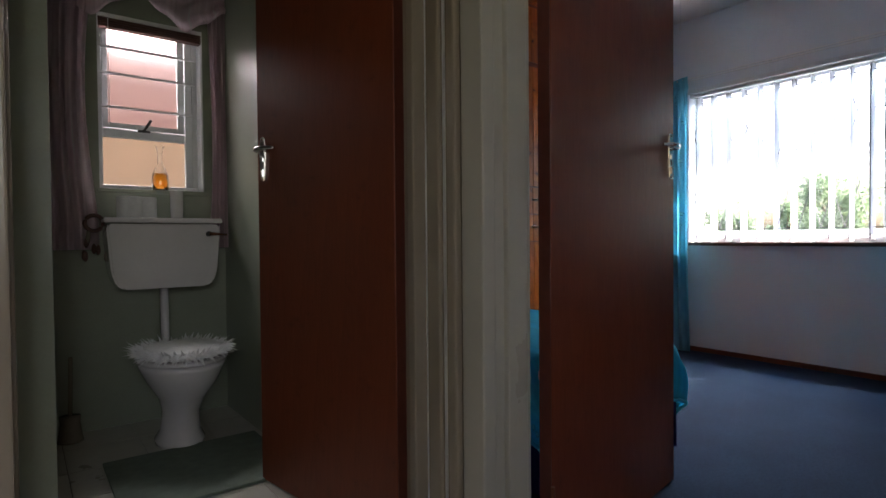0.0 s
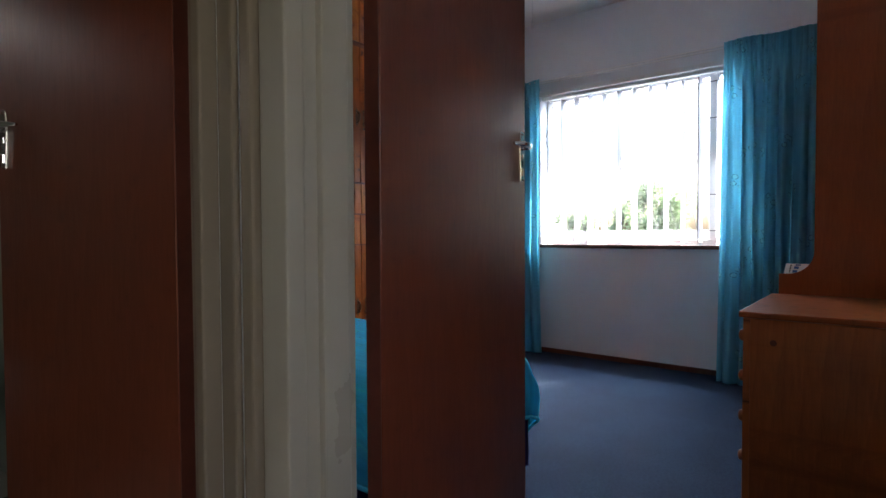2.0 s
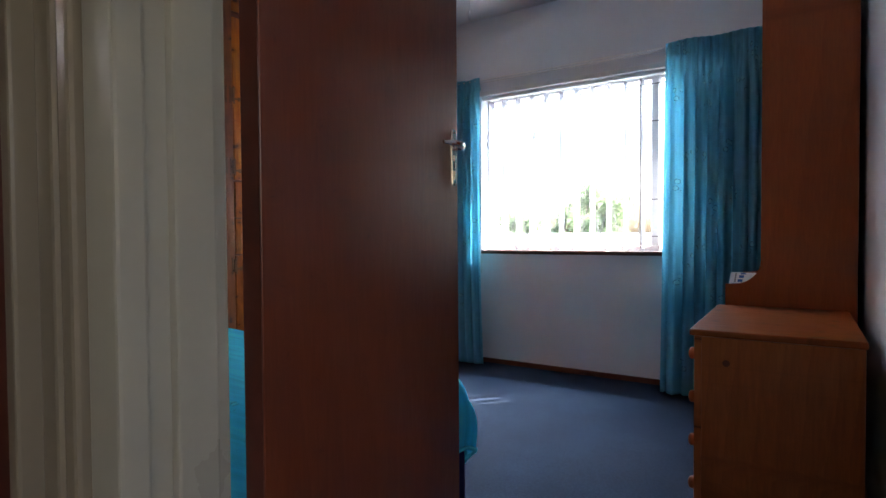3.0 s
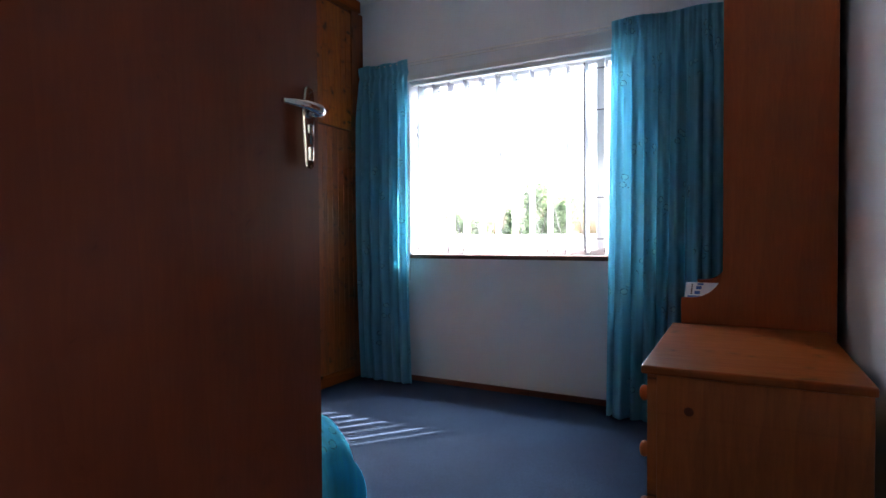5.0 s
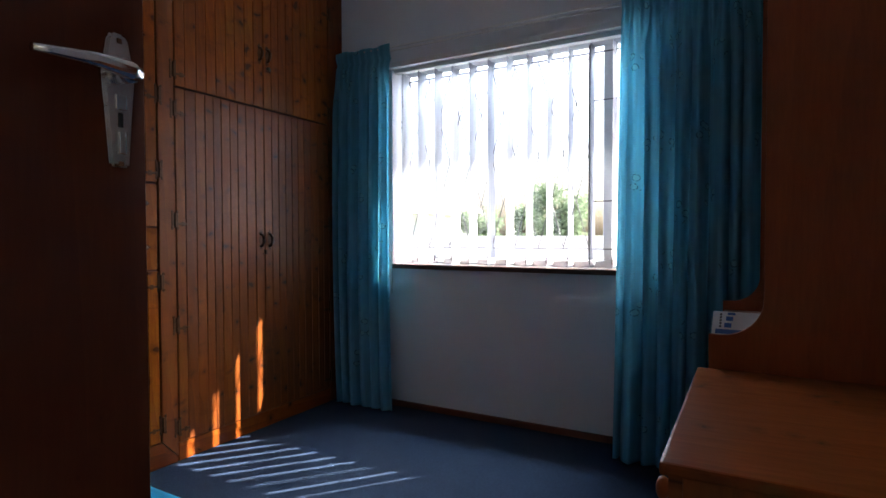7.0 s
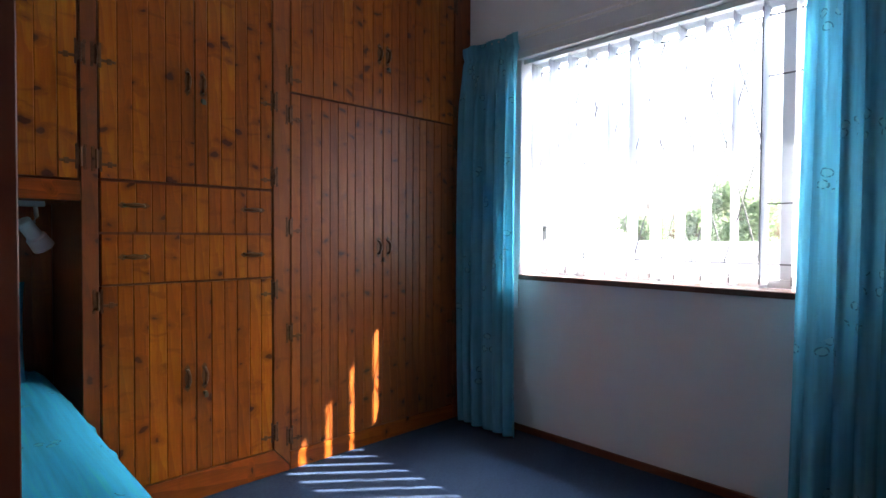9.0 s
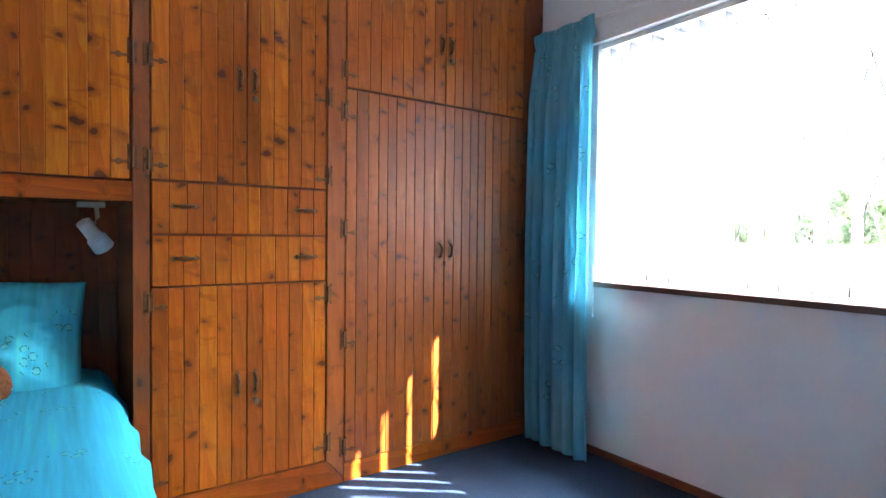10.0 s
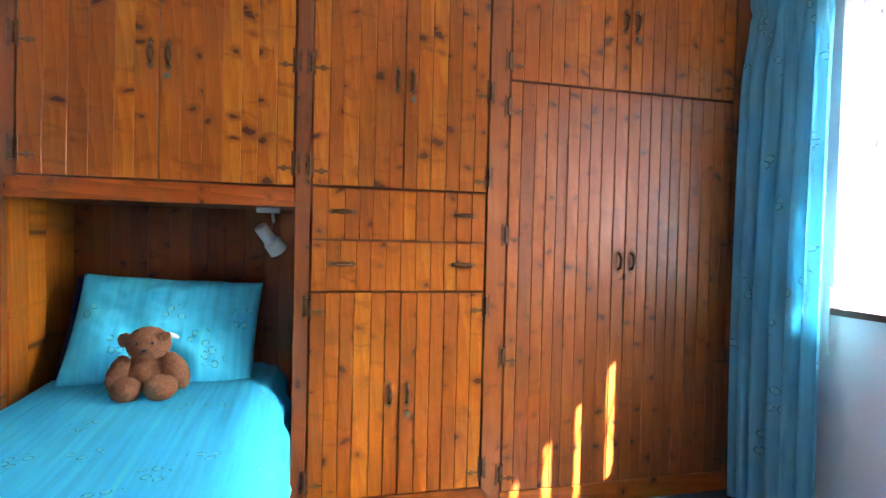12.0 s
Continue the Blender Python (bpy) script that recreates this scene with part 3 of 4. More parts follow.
curtain("curtain", 2.560, 2.975, 6, 3, "turquoise printed cotton curtain hanging in folds beside the cupboards", x=4.312, sway=(-0.075, -0.07), wave=0.040)
curtain("curtain", 0.34, 1.180, 12, 8, "turquoise printed cotton curtain hanging in folds behind the desk hutch", sway=(-0.14, 0.0), wave=0.062)

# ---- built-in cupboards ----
# paler pine: window light on the nook's side boards is put into the colour
WOOD_LIT_SIDE = pine("lit_nook_side_pine", (0.62, 0.215, 0.018), (0.48, 0.145, 0.011), (0.06, 0.010, 0.008), 0.9, figure=0.2)
plank_store = {}


def planks(parent, x0, x1, z0, z1, n, mat, y=0.0, thick=0.010, seed=0, name="plank"):
    """Tongued boards side by side, each with small chamfers so that the joints read as grooves. y is the back of the boards."""
    r = random.Random(seed + int(x0 * 1000) + int(z0 * 77))
    cuts = [0.0]
    for i in range(n):
        cuts.append(cuts[-1] + r.uniform(0.85, 1.15))
    cuts = [x0 + (x1 - x0) * c / cuts[-1] for c in cuts]
    h = z1 - z0
    for a, b in zip(cuts, cuts[1:]):
        w = round((b - a) * 500) / 500
        key = (w, round(h, 3), thick, mat.name)
        if key not in plank_store:
            c, e = 0.0029, 0.0003
            bm = prism([(e, 0), (w - e, 0), (w - e, -thick + c), (w - c, -thick), (c, -thick), (e, -thick + c)], "z", 0.0, h)
            me = bpy.data.meshes.new("plank")
            bm.to_mesh(me), bm.free()
            me.materials.append(mat)
            plank_store[key] = me
        ob = new(name, plank_store[key])
        ob.parent = parent
        ob.location = (a, y - r.uniform(0, 0.0008), z0)


def pull(parent, x, z, vertical=True, loose=False):
    """A brass bow handle on a shaped back plate."""
    L = 0.052

    def p(a, b, c):
        return (x + b, c, z + a) if vertical else (x + a, c, z + b)
    outline = [(-L - 0.006, 0), (-L + 0.010, 0.012), (-0.026, 0.006), (0, 0.012), (0.026, 0.006), (L - 0.010, 0.012), (L + 0.006, 0), (L - 0.010, -0.012), (0.026, -0.006), (0, -0.012), (-0.026, -0.006), (-L + 0.010, -0.012)]
    pts = [(p(a, b, 0)[0], p(a, b, 0)[2]) for a, b in outline]
    h = part("handle", prism(pts, "y", -0.0125, -0.010), BRASS, parent, "aged brass bow handle")
    bm = tube([p(-0.034, 0, -0.012), p(-0.030, 0, -0.026), p(-0.012, 0, -0.036), p(0.012, 0, -0.036), p(0.030, 0, -0.026), p(0.034, 0, -0.012)], 0.005, 8, None, [0.0075, 0.0065, 0.0085, 0.0085, 0.0065, 0.0075])
    part("bow", bm, BRASS, h, smooth=True)
    if loose:
        part("key", boxes(((x - 0.006, -0.030, z - L - 0.026), (x + 0.006, -0.012, z - L - 0.012)), ((x - 0.008, -0.034, z - L - 0.036), (x + 0.008, -0.031, z - L - 0.018)), bevel=0.001), KEY_STEEL, h)
    return h


def strap_hinge(parent, x, z, way):
    """A brass H plate on the stile with a little strap on to the door; way: +1 when the door lies towards +x."""
    bm = bmesh.new()
    box(bm, (x - 0.017, -0.0145, z - 0.032), (x + 0.017, -0.0118, z + 0.032), 0.001, 1)
    tube([(x, -0.0165, z - 0.036), (x, -0.0165, z + 0.036)], 0.0045, 8, bm)
    for dz in (-0.046, 0.030):
        for dx in (-0.018, 0.008):
            box(bm, (x + dx, -0.0142, z + dz), (x + dx + 0.010, -0.0119, z + dz + 0.016), 0.002, 1)
    a, b = sorted((x + way * 0.014, x + way * 0.066))
    zs = z - 0.018
    box(bm, (a, -0.0142, zs - 0.005), (b, -0.0119, zs + 0.005), 0.0008, 1)
    c, d = sorted((x + way * 0.036, x + way * 0.052))
    box(bm, (c, -0.0144, zs - 0.011), (d, -0.0121, zs + 0.011), 0.001, 1)
    return part("hinge", bm, BRASS, parent, "aged brass strap hinge")


def leaf_door(unit, x0, x1, z0, z1, n, mat, hinge_side, hinges, handle=None, loose=False, seed=0):
    """A boarded door; the whole has its origin at the unit. hinge_side +1: hinged at its left edge."""
    d = part("door", boxes(((x0 + 0.0008, -0.001, z0 + 0.0008), (x1 - 0.0008, 0.012, z1 - 0.0008))), GROOVE, unit)
    planks(d, x0 + 0.0018, x1 - 0.0018, z0 + 0.002, z1 - 0.002, n, mat, -0.0008, seed=seed)
    for z in hinges:
        strap_hinge(d, x0 - 0.008 if hinge_side > 0 else x1 + 0.008, z, hinge_side)
    if handle:
        pull(d, handle[0], handle[1], True, loose)
    return d


TOPZ = 2.66
PLINTH = 0.115
# the unit over the bed with its panelled nook
over = thing("overbed_cupboard", (0, CY, 0), "varnished knotty pine cupboard built over the bed head", "cupboard")
part("carcass", boxes(((1.36, 0.014, 1.315), (2.345, 0.60, TOPZ))), GROOVE, over)
part("side_panel_board", boxes(((DX1 + 0.002, 0.0, 0), (1.36, 0.022, TOPZ))), WOOD_RED, over)
leaf_door(over, 1.430, 1.862, 1.318, 2.20, 6, WOOD, 1, (1.40, 1.78), (1.835, 1.755), seed=1)
leaf_door(over, 1.862, 2.322, 1.318, 2.20, 7, WOOD, -1, (1.40, 1.78), (1.892, 1.755), True, seed=2)
leaf_door(over, 1.430, 1.862, 2.23, TOPZ - 0.03, 6, WOOD, 1, (), seed=21)
leaf_door(over, 1.862, 2.322, 2.23, TOPZ - 0.03, 7, WOOD, -1, (), seed=22)
part("nook_lintel", boxes(((1.395, -0.008, 1.238), (2.330, 0.024, 1.312)), bevel=0.003), WOOD_RAIL, over)
part("stile", boxes(((1.360, -0.010, 0), (1.395, 0.40, 1.312)), ((1.360, -0.010, 1.312), (1.426, 0.022, TOPZ)), bevel=0.002), WOOD_RED, over)
part("nook_soffit", boxes(((1.395, 0.024, 1.246), (2.330, 0.60, 1.262))), WOOD_RAIL, over)
back = part("nook_back", boxes(((1.395, 0.575, 0.0), (2.330, 0.60, 1.246))), GROOVE, over)
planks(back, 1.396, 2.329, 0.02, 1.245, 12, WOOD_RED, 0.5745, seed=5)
sidep = part("nook_side", boxes(((1.372, 0.40, 0.0), (1.395, 0.575, 1.246))), GROOVE, over)
for i in range(4):
    part("plank", boxes(((1.395, 0.026 + i * 0.136, 0.02), (1.403, 0.026 + i * 0.136 + 0.1345, 1.244)), bevel=0.002), WOOD_LIT_SIDE, sidep)

# the unit with the drawers
mid = thing("drawer_cupboard", (0, CY, 0), "varnished knotty pine cupboard with two drawers and boarded doors", "cupboard")
part("carcass", boxes(((2.346, 0.014, 0.02), (3.120, 0.60, TOPZ))), GROOVE, mid)
part("stile", boxes(((2.330, -0.012, 0), (2.384, 0.57, TOPZ)), bevel=0.003), WOOD_RED, mid)
leaf_door(mid, 2.388, 2.735, 1.325, 2.20, 6, WOOD, 1, (1.395, 1.78), (2.706, 1.745), seed=3)
leaf_door(mid, 2.735, 3.080, 1.325, 2.20, 6, WOOD, -1, (1.385, 1.73), (2.765, 1.745), True, seed=4)
leaf_door(mid, 2.388, 2.735, 2.23, TOPZ - 0.03, 5, WOOD, 1, (), seed=23)
leaf_door(mid, 2.735, 3.080, 2.23, TOPZ - 0.03, 5, WOOD, -1, (), seed=24)
for z0, z1, sd in ((1.122, 1.318, 6), (0.924, 1.118, 7)):
    dr = part("drawer", boxes(((2.390, -0.001, z0 + 0.002), (3.078, 0.012, z1 - 0.002))), GROOVE, mid)
    planks(dr, 2.3915, 3.0765, z0 + 0.003, z1 - 0.003, 12, WOOD, -0.0008, seed=sd)
    for x in (2.505, 2.985):
        pull(dr, x, (z0 + z1) / 2 + 0.008, False)
leaf_door(mid, 2.388, 2.736, PLINTH + 0.004, 0.920, 6, WOOD, 1, (0.20, 0.865), (2.700, 0.520), seed=8)
leaf_door(mid, 2.736, 3.080, PLINTH + 0.004, 0.920, 6, WOOD, -1, (0.20, 0.865), (2.770, 0.520), True, seed=9)
part("plinth", prism([(2.385, 0), (3.165, 0), (3.165, 0.022), (3.083, PLINTH), (2.385, PLINTH)], "y", -0.012, 0.022, 0.002), WOOD_RAIL, mid)

# the tall wardrobe
tall = thing("tall_wardrobe", (0, CY, 0), "tall varnished pine wardrobe with boarded double doors and a top cupboard", "wardrobe")
part("carcass", boxes(((3.120, 0.014, 0.02), (4.396, 0.60, TOPZ))), GROOVE, tall)
part("stile", prism([(3.085, PLINTH + 0.004), (3.168, 0.026), (3.168, TOPZ), (3.085, TOPZ)], "y", -0.012, 0.022, 0.002), WOOD_RED, tall)
part("stile", boxes(((4.262, -0.012, 0.0), (4.398, 0.022, TOPZ)), bevel=0.003), WOOD_RED, tall)
leaf_door(tall, 3.172, 3.718, 0.090, 1.783, 10, WOOD_RED, 1, (0.165, 0.655, 1.155, 1.680), seed=10)
leaf_door(tall, 3.718, 4.258, 0.090, 1.783, 10, WOOD_RED, -1, (0.165, 0.62, 1.155, 1.680), seed=11)
leaf_door(tall, 3.172, 3.718, 1.790, TOPZ - 0.03, 9, WOOD_MID, 1, (1.865, 2.5), (3.690, 2.085), seed=12)
leaf_door(tall, 3.718, 4.258, 1.790, TOPZ - 0.03, 9, WOOD_MID, -1, (1.865, 2.5), (3.746, 2.085), True, seed=13)
pull(tall, 3.688, 1.055), pull(tall, 3.752, 1.055)
part("lock", boxes(((3.700, -0.020, 0.975), (3.735, -0.012, 0.980)), ((3.712, -0.028, 0.976), (3.720, -0.012, 1.000))), BRASS, tall)
part("plinth", boxes(((3.172, -0.010, 0), (4.260, 0.022, 0.086)), bevel=0.002), WOOD_RAIL, tall)
structure("cupboard_cornice", boxes(((DX1 + 0.003, CY - 0.03, TOPZ), (WX - 0.052, CY + 0.58, TOP - 0.001))), WOOD_RAIL, "pine filler board above the cupboards", "trim")

# spot lamp in the nook
lamp = thing("spot_lamp", (2.225, CY + 0.30, 1.246), "small white adjustable spot lamp under the nook's ceiling", "spot lamp")
part("base", boxes(((-0.055, -0.022, -0.022), (0.040, 0.022, -0.0005)), bevel=0.004), PLASTIC, lamp)
part("arm", tube([(0.010, 0, -0.015), (0.014, 0, -0.060), (0.004, -0.004, -0.085)], 0.008, 10), PLASTIC, lamp, smooth=True)
head = part("shade", lathe([(0.020, 0.066), (0.027, 0.062), (0.028, 0.0), (0.028, -0.012), (0.036, -0.020), (0.040, -0.072), (0.036, -0.073), (0.032, -0.025)], 28), PLASTIC, lamp, smooth=False)
head.matrix_basis = pose(-0.002, -0.02, -0.128, 22, -36, 0)
part("bulb", lathe([(0.004, -0.026), (0.018, -0.035), (0.022, -0.050), (0.010, -0.062)], 16), OBSCURE, head, smooth=True)

# ---- bed ----
bed = thing("bed", (1.85, 2.40, 0), "single bed with a navy valance, its head in the nook", "bed")
BX0, BX1, BY0, BY1 = -0.41, 0.41, -0.88, 1.12
part("base", boxes(((BX0, BY0, 0.03), (BX1, BY1, 0.30)), bevel=0.015), NAVY, bed)
part("mattress", boxes(((BX0, BY0, 0.302), (BX1, BY1, 0.488)), bevel=0.04), PAPER, bed)


def skirt(u, v):
    per = [(BX0, BY1), (BX0, BY0), (BX1, BY0), (BX1, BY1)]
    t = u * 3
    i = min(2, int(t))
    a, b = Vector(per[i]), Vector(per[i + 1])
    p = a.lerp(b, t - i)
    c = Vector(((BX0 + BX1) / 2, (BY0 + BY1) / 2))
    away = (p - c).normalized()
    q = p + away * (0.018 + 0.010 * v * math.sin(u * 190) + 0.004)
    return Vector((q.x, q.y, 0.40 - 0.385 * v))


part("valance", sheet(skirt, 260, 6, (5, 0.4), 0.002), NAVY, bed, "navy blue gathered valance", smooth=True)

duvet = thing("duvet", (1.85, 2.40, 0), "turquoise printed duvet spread over the bed", "duvet")


def duvet_shape(u, v):
    """A cloth with a flat top that falls over the two long sides and the foot."""
    hang = 0.385
    X0, X1, Y0, Y1 = -0.340, 0.312, BY0 + 0.10, BY1 - 0.06
    a = -hang + u * (X1 - X0 + 2 * hang)
    b = -hang + v * (Y1 - Y0 + hang)
    rr = 0.140

    def over_edge(s, length):
        if s < 0:
            k = -s
            arc = rr * math.pi / 2
            if k < arc:
                th = k / rr
                return -rr * math.sin(th), rr * (1 - math.cos(th))
            return -rr - (k - arc) * 0.05, rr + (k - arc) * 0.98
        if s > length:
            o, d = over_edge(length - s, length)
            return length - o, d
        return s, 0.0

    x, dx = over_edge(a, X1 - X0)
    y, dy = over_edge(b, 9)
    drop = max(dx, dy)
    if dx > 0.02 and dy > 0.02:      # the corner hangs in a soft cone
        k = min(dx, dy) / (max(dx, dy) + 1e-6)
        drop = max(dx, dy) + 0.10 * k
        pull_in = 0.045 * k
        x += -pull_in if a > 0 else pull_in
        y += pull_in * 0.6
    z = 0.572 - drop - 0.030 * min(1.0, max(0.0, (1.25 - b) / 1.1))
    n = noise.noise(Vector((a * 3.1, b * 2.3, 0.3)))
    z += 0.012 * n * (1 if drop < 0.05 else 0.3)
    ripple = 0.016 * math.sin(b * 17 + 3 * n) if dx > 0.1 else 0.0
    ripple_y = 0.016 * math.sin(a * 17 + 2 * n) if dy > 0.1 else 0.0
    puff = 0.03 * math.sin(math.pi * min(1, drop / 0.36)) if drop > 0 else 0
    x += (puff * (0.4 if dx >= dy else 0.2) + ripple) * (1 if a > 0.3 else -1) * (1 if dx > 0 else 0)
    y -= (puff * (1 if dy > dx else 0.3) + ripple_y) * (1 if dy > 0 else 0)
    if b > 1.60 and dx < 0.02:
        z -= 0.01
    return Vector((X0 + x, Y0 + y, z))


part("cover", sheet(duvet_shape, 76, 110, (1.6, 2.4), 0.012), DUVET, duvet, smooth=True)
edge = [duvet_shape(0, 1 - i / 40) for i in range(41)] + [duvet_shape(i / 40, 0) for i in range(1, 41)] + [duvet_shape(1, i / 40) for i in range(1, 41)]
part("hem", tube([tuple(p) for p in edge], 0.008, 6), DUVET, duvet, smooth=True)


def pillow_mesh(w, h, t, seed):
    r = random.Random(seed)
    o = r.uniform(0, 9)

    def fn(side):
        def f(u, v):
            a, b = u * 2 - 1, v * 2 - 1
            fat = ((1 - abs(a) ** 3.0) * (1 - abs(b) ** 3.0)) ** 0.55 if abs(a) < 1 and abs(b) < 1 else 0
            pinch = 1 - 0.05 * (1 - b * b) * abs(a)
            n = noise.noise(Vector((a * 2.2 + o, b * 2.0, side * 2.0))) + 0.45 * noise.noise(Vector((a * 6 + b * 4 + o, b * 3 - a * 5, 1))) + 0.7 * max(0.0, 0.12 - abs(noise.noise(Vector((a * 3.1 + b * 2.4 + o, b * 1.4 - a * 1.2, 4))))) * 4
            return Vector((a * w / 2 * (1 - 0.03 * (1 - b * b)), b * h / 2 * (1 - 0.05 * (1 - a * a)), side * (t / 2 * fat * (1 + 0.42 * n))))
        return f
    bm = sheet(fn(1), 52, 36, (w, h))
    me = bpy.data.meshes.new("tmp")
    low = sheet(fn(-1), 52, 36, (w, h))
    bmesh.ops.reverse_faces(low, faces=low.faces)
    low.to_mesh(me), low.free()
    bm.from_mesh(me)
    bpy.data.meshes.remove(me)
    bmesh.ops.remove_doubles(bm, verts=bm.verts, dist=0.0008)
    return bm


pil = tagged(link("pillow", pillow_mesh(0.68, 0.46, 0.17, 2), DUVET, smooth=True), "turquoise printed pillow leaning upright against the nook's back", "pillow")
pil.matrix_world = pose(1.852, 3.235, 0.745, 60, 3, 0)
pil2 = tagged(link("pillow", pillow_mesh(0.70, 0.44, 0.15, 4), NAVY, smooth=True), "navy blue pillow behind the printed one", "pillow")
pil2.matrix_world = pose(1.785, 3.40, 0.715, 66, 4, 0)


def plush(c, r, s=(1, 1, 1), turn=(0, 0, 0), fur=1.0, sub=5):
    """One stuffed limb with an uneven pile."""
    bm = bmesh.new()
    bmesh.ops.create_icosphere(bm, subdivisions=sub, radius=1, matrix=pose(*c, *turn) @ Matrix.Diagonal((s[0] * r, s[1] * r, s[2] * r, 1)))
    bm.normal_update()
    for v in bm.verts:
        v.co += v.normal * fur * (noise.noise(v.co * 190) * 0.0042 + noise.noise(v.co * 60) * 0.0030 + noise.noise(v.co * 24) * 0.0035)
    return bm


ted = thing("teddy_bear", (1.845, 2.985, 0.570), "small brown plush teddy bear sitting against the pillow", "teddy bear")
ted.matrix_world = pose(1.845, 2.985, 0.570, -4, 0, 6) @ Matrix.Diagonal((0.93, 0.93, 0.88, 1))
part("torso", plush((0, 0.0, 0.085), 0.078, (1.0, 0.85, 1.05)), FUR, ted, smooth=True)
th = part("head", plush((0, -0.015, 0.195), 0.070, (1.12, 0.9, 0.95)), FUR, ted, smooth=True)
part("muzzle", plush((-0.002, -0.075, 0.172), 0.033, (1.1, 0.9, 0.8)), FUR, th, smooth=True)
part("ear", plush((-0.080, -0.005, 0.212), 0.026, (0.9, 0.5, 1.1)), FUR, th, smooth=True)
part("ear", plush((0.052, -0.055, 0.225), 0.026, (1.1, 0.45, 0.9), (30, -35, 0)), FUR, th, smooth=True)
for x in (-0.030, 0.022):
    part("eye", plush((x, -0.081, 0.205), 0.0065, fur=0, sub=2), BLACK, th, smooth=True)
part("nose", plush((-0.003, -0.106, 0.180), 0.0095, (1.2, 0.8, 0.8), fur=0, sub=2), BLACK, th, smooth=True)
part("arm", plush((-0.095, -0.03, 0.085), 0.042, (0.85, 0.9, 1.75), (0, 18, 0)), FUR, ted, smooth=True)
part("arm", plush((0.098, -0.03, 0.088), 0.045, (0.9, 0.95, 1.75), (0, -24, 0)), FUR, ted, smooth=True)
part("leg", plush((-0.056, -0.118, 0.038), 0.050, (1.0, 1.15, 0.95)), FUR, ted, smooth=True)
part("leg", plush((0.056, -0.118, 0.040), 0.052, (1.05, 1.15, 0.95)), FUR, ted, smooth=True)
part("tag", plush((0.080, 0.010, 0.222), 0.018, (1.4, 0.4, 0.55), (0, 25, 0), 0, 2), FLUFF, ted, "white cloth tag", smooth=True)

# ---- chest of drawers ----
chest = thing("chest_of_drawers", (2.465, 0.278, 0), "reddish pine chest of four drawers with round wooden knobs", "chest of drawers")
CW, CD, CH = 0.755, 0.463, 0.705
part("body", boxes(((0.012, 0.0, 0.0), (CW - 0.010, CD - 0.030, CH - 0.024)), bevel=0.002), WOOD_CHEST, chest)
part("top", boxes(((0, -0.005, CH - 0.022), (CW, CD + 0.006, CH)), bevel=0.006), WOOD_TOP, chest)
for k in range(4):
    z0 = 0.055 + k * 0.155
    d = part("drawer", boxes(((0.030, CD - 0.040, z0), (CW - 0.028, CD - 0.012, z0 + 0.148)), bevel=0.003), WOOD_CHEST, chest)
    for x in (0.16, 0.59):
        part("knob", lathe([(0.012, 0), (0.010, 0.010), (0.012, 0.018), (0.020, 0.026), (0.022, 0.033), (0.019, 0.040), (0.010, 0.044)], 20), WOOD_CHEST, d, smooth=True).matrix_basis = pose(x, CD - 0.013, z0 + 0.074, -90, 0, 0)
part("knot", lathe([(0.002, 0.0), (0.011, 0.0004), (0.006, 0.0011)], 14), GROOVE, chest, "dark wood knot").matrix_basis = pose(0.0118, 0.36, 0.600, 0, -90, 0)
part("plinth", boxes(((0.014, 0.01, 0.0), (CW - 0.012, CD - 0.02, 0.05))), WOOD_CHEST, chest)
part("front_rail", boxes(((0.013, CD - 0.030, 0.0), (0.029, CD - 0.008, CH - 0.024))), WOOD_CHEST, chest)

# ---- desk hutch ----
VENEER_HUTCH = pine("hutch_veneer", (0.50, 0.125, 0.038), (0.42, 0.100, 0.030), (0.16, 0.036, 0.014), 0.0, rough=0.35, ring=0.35, figure=0.10)
hutch = thing("desk_hutch", (3.245, 0.246, 0), "tall reddish-brown wooden desk hutch with curved side panels beside the chest", "desk")


def hutch_side():
    pts = [(0.0, 0.0), (0.475, 0.0), (0.475, 0.796), (0.445, 0.796)]
    cx, cz, r = 0.443, 0.796 + 0.105, 0.105
    for i in range(1, 9):
        a = -math.pi / 2 - (math.pi / 2) * i / 8
        pts.append((cx + r * math.cos(a), cz + r * math.sin(a)))
    pts += [(0.338, 2.06), (0.0, 2.06)]
    return prism(pts, "x", 0.0, 0.018, 0.0015)


for x in (0.0, 0.915):
    part("side_panel", hutch_side(), VENEER_HUTCH, hutch, at=(x, 0, 0))
part("desktop", boxes(((0.0185, 0.0, 0.735), (0.9145, 0.470, 0.757)), bevel=0.002), WOOD_TOP, hutch)
part("back_panel", boxes(((0.0185, 0.0, 0.10), (0.9145, 0.008, 0.733)), ((0.0185, 0.0, 0.759), (0.9145, 0.008, 2.05))), VENEER_HUTCH, hutch)
part("top_board", boxes(((0.0185, 0.009, 2.035), (0.9145, 0.338, 2.055))), VENEER_HUTCH, hutch)

box_card = thing("card_box", (3.375, 0.49, 0.7575), "white card box with blue printed front standing on the desk", "box")
part("carton", prism([(0.0, 0.0), (0.125, 0.072), (0.165, 0.0)], "y", 0.0, 0.232, 0.001), PAPER, box_card)
face = part("front_card", boxes(((0, 0, 0), (0.144, 0.232, 0.0015))), PAPER, box_card)
face.matrix_basis = pose(-0.0006, 0, 0.0012, 0, -29.94, 0)
for x0, x1, y0, y1 in ((0.030, 0.052, 0.135, 0.222), (0.062, 0.084, 0.178, 0.198), (0.096, 0.118, 0.174, 0.194), (0.126, 0.138, 0.168, 0.190), (0.030, 0.050, 0.020, 0.128)):
    part("printed_panel", boxes(((x0, y0, 0.0017), (x1, y1, 0.0022))), BLUE_INK, face)
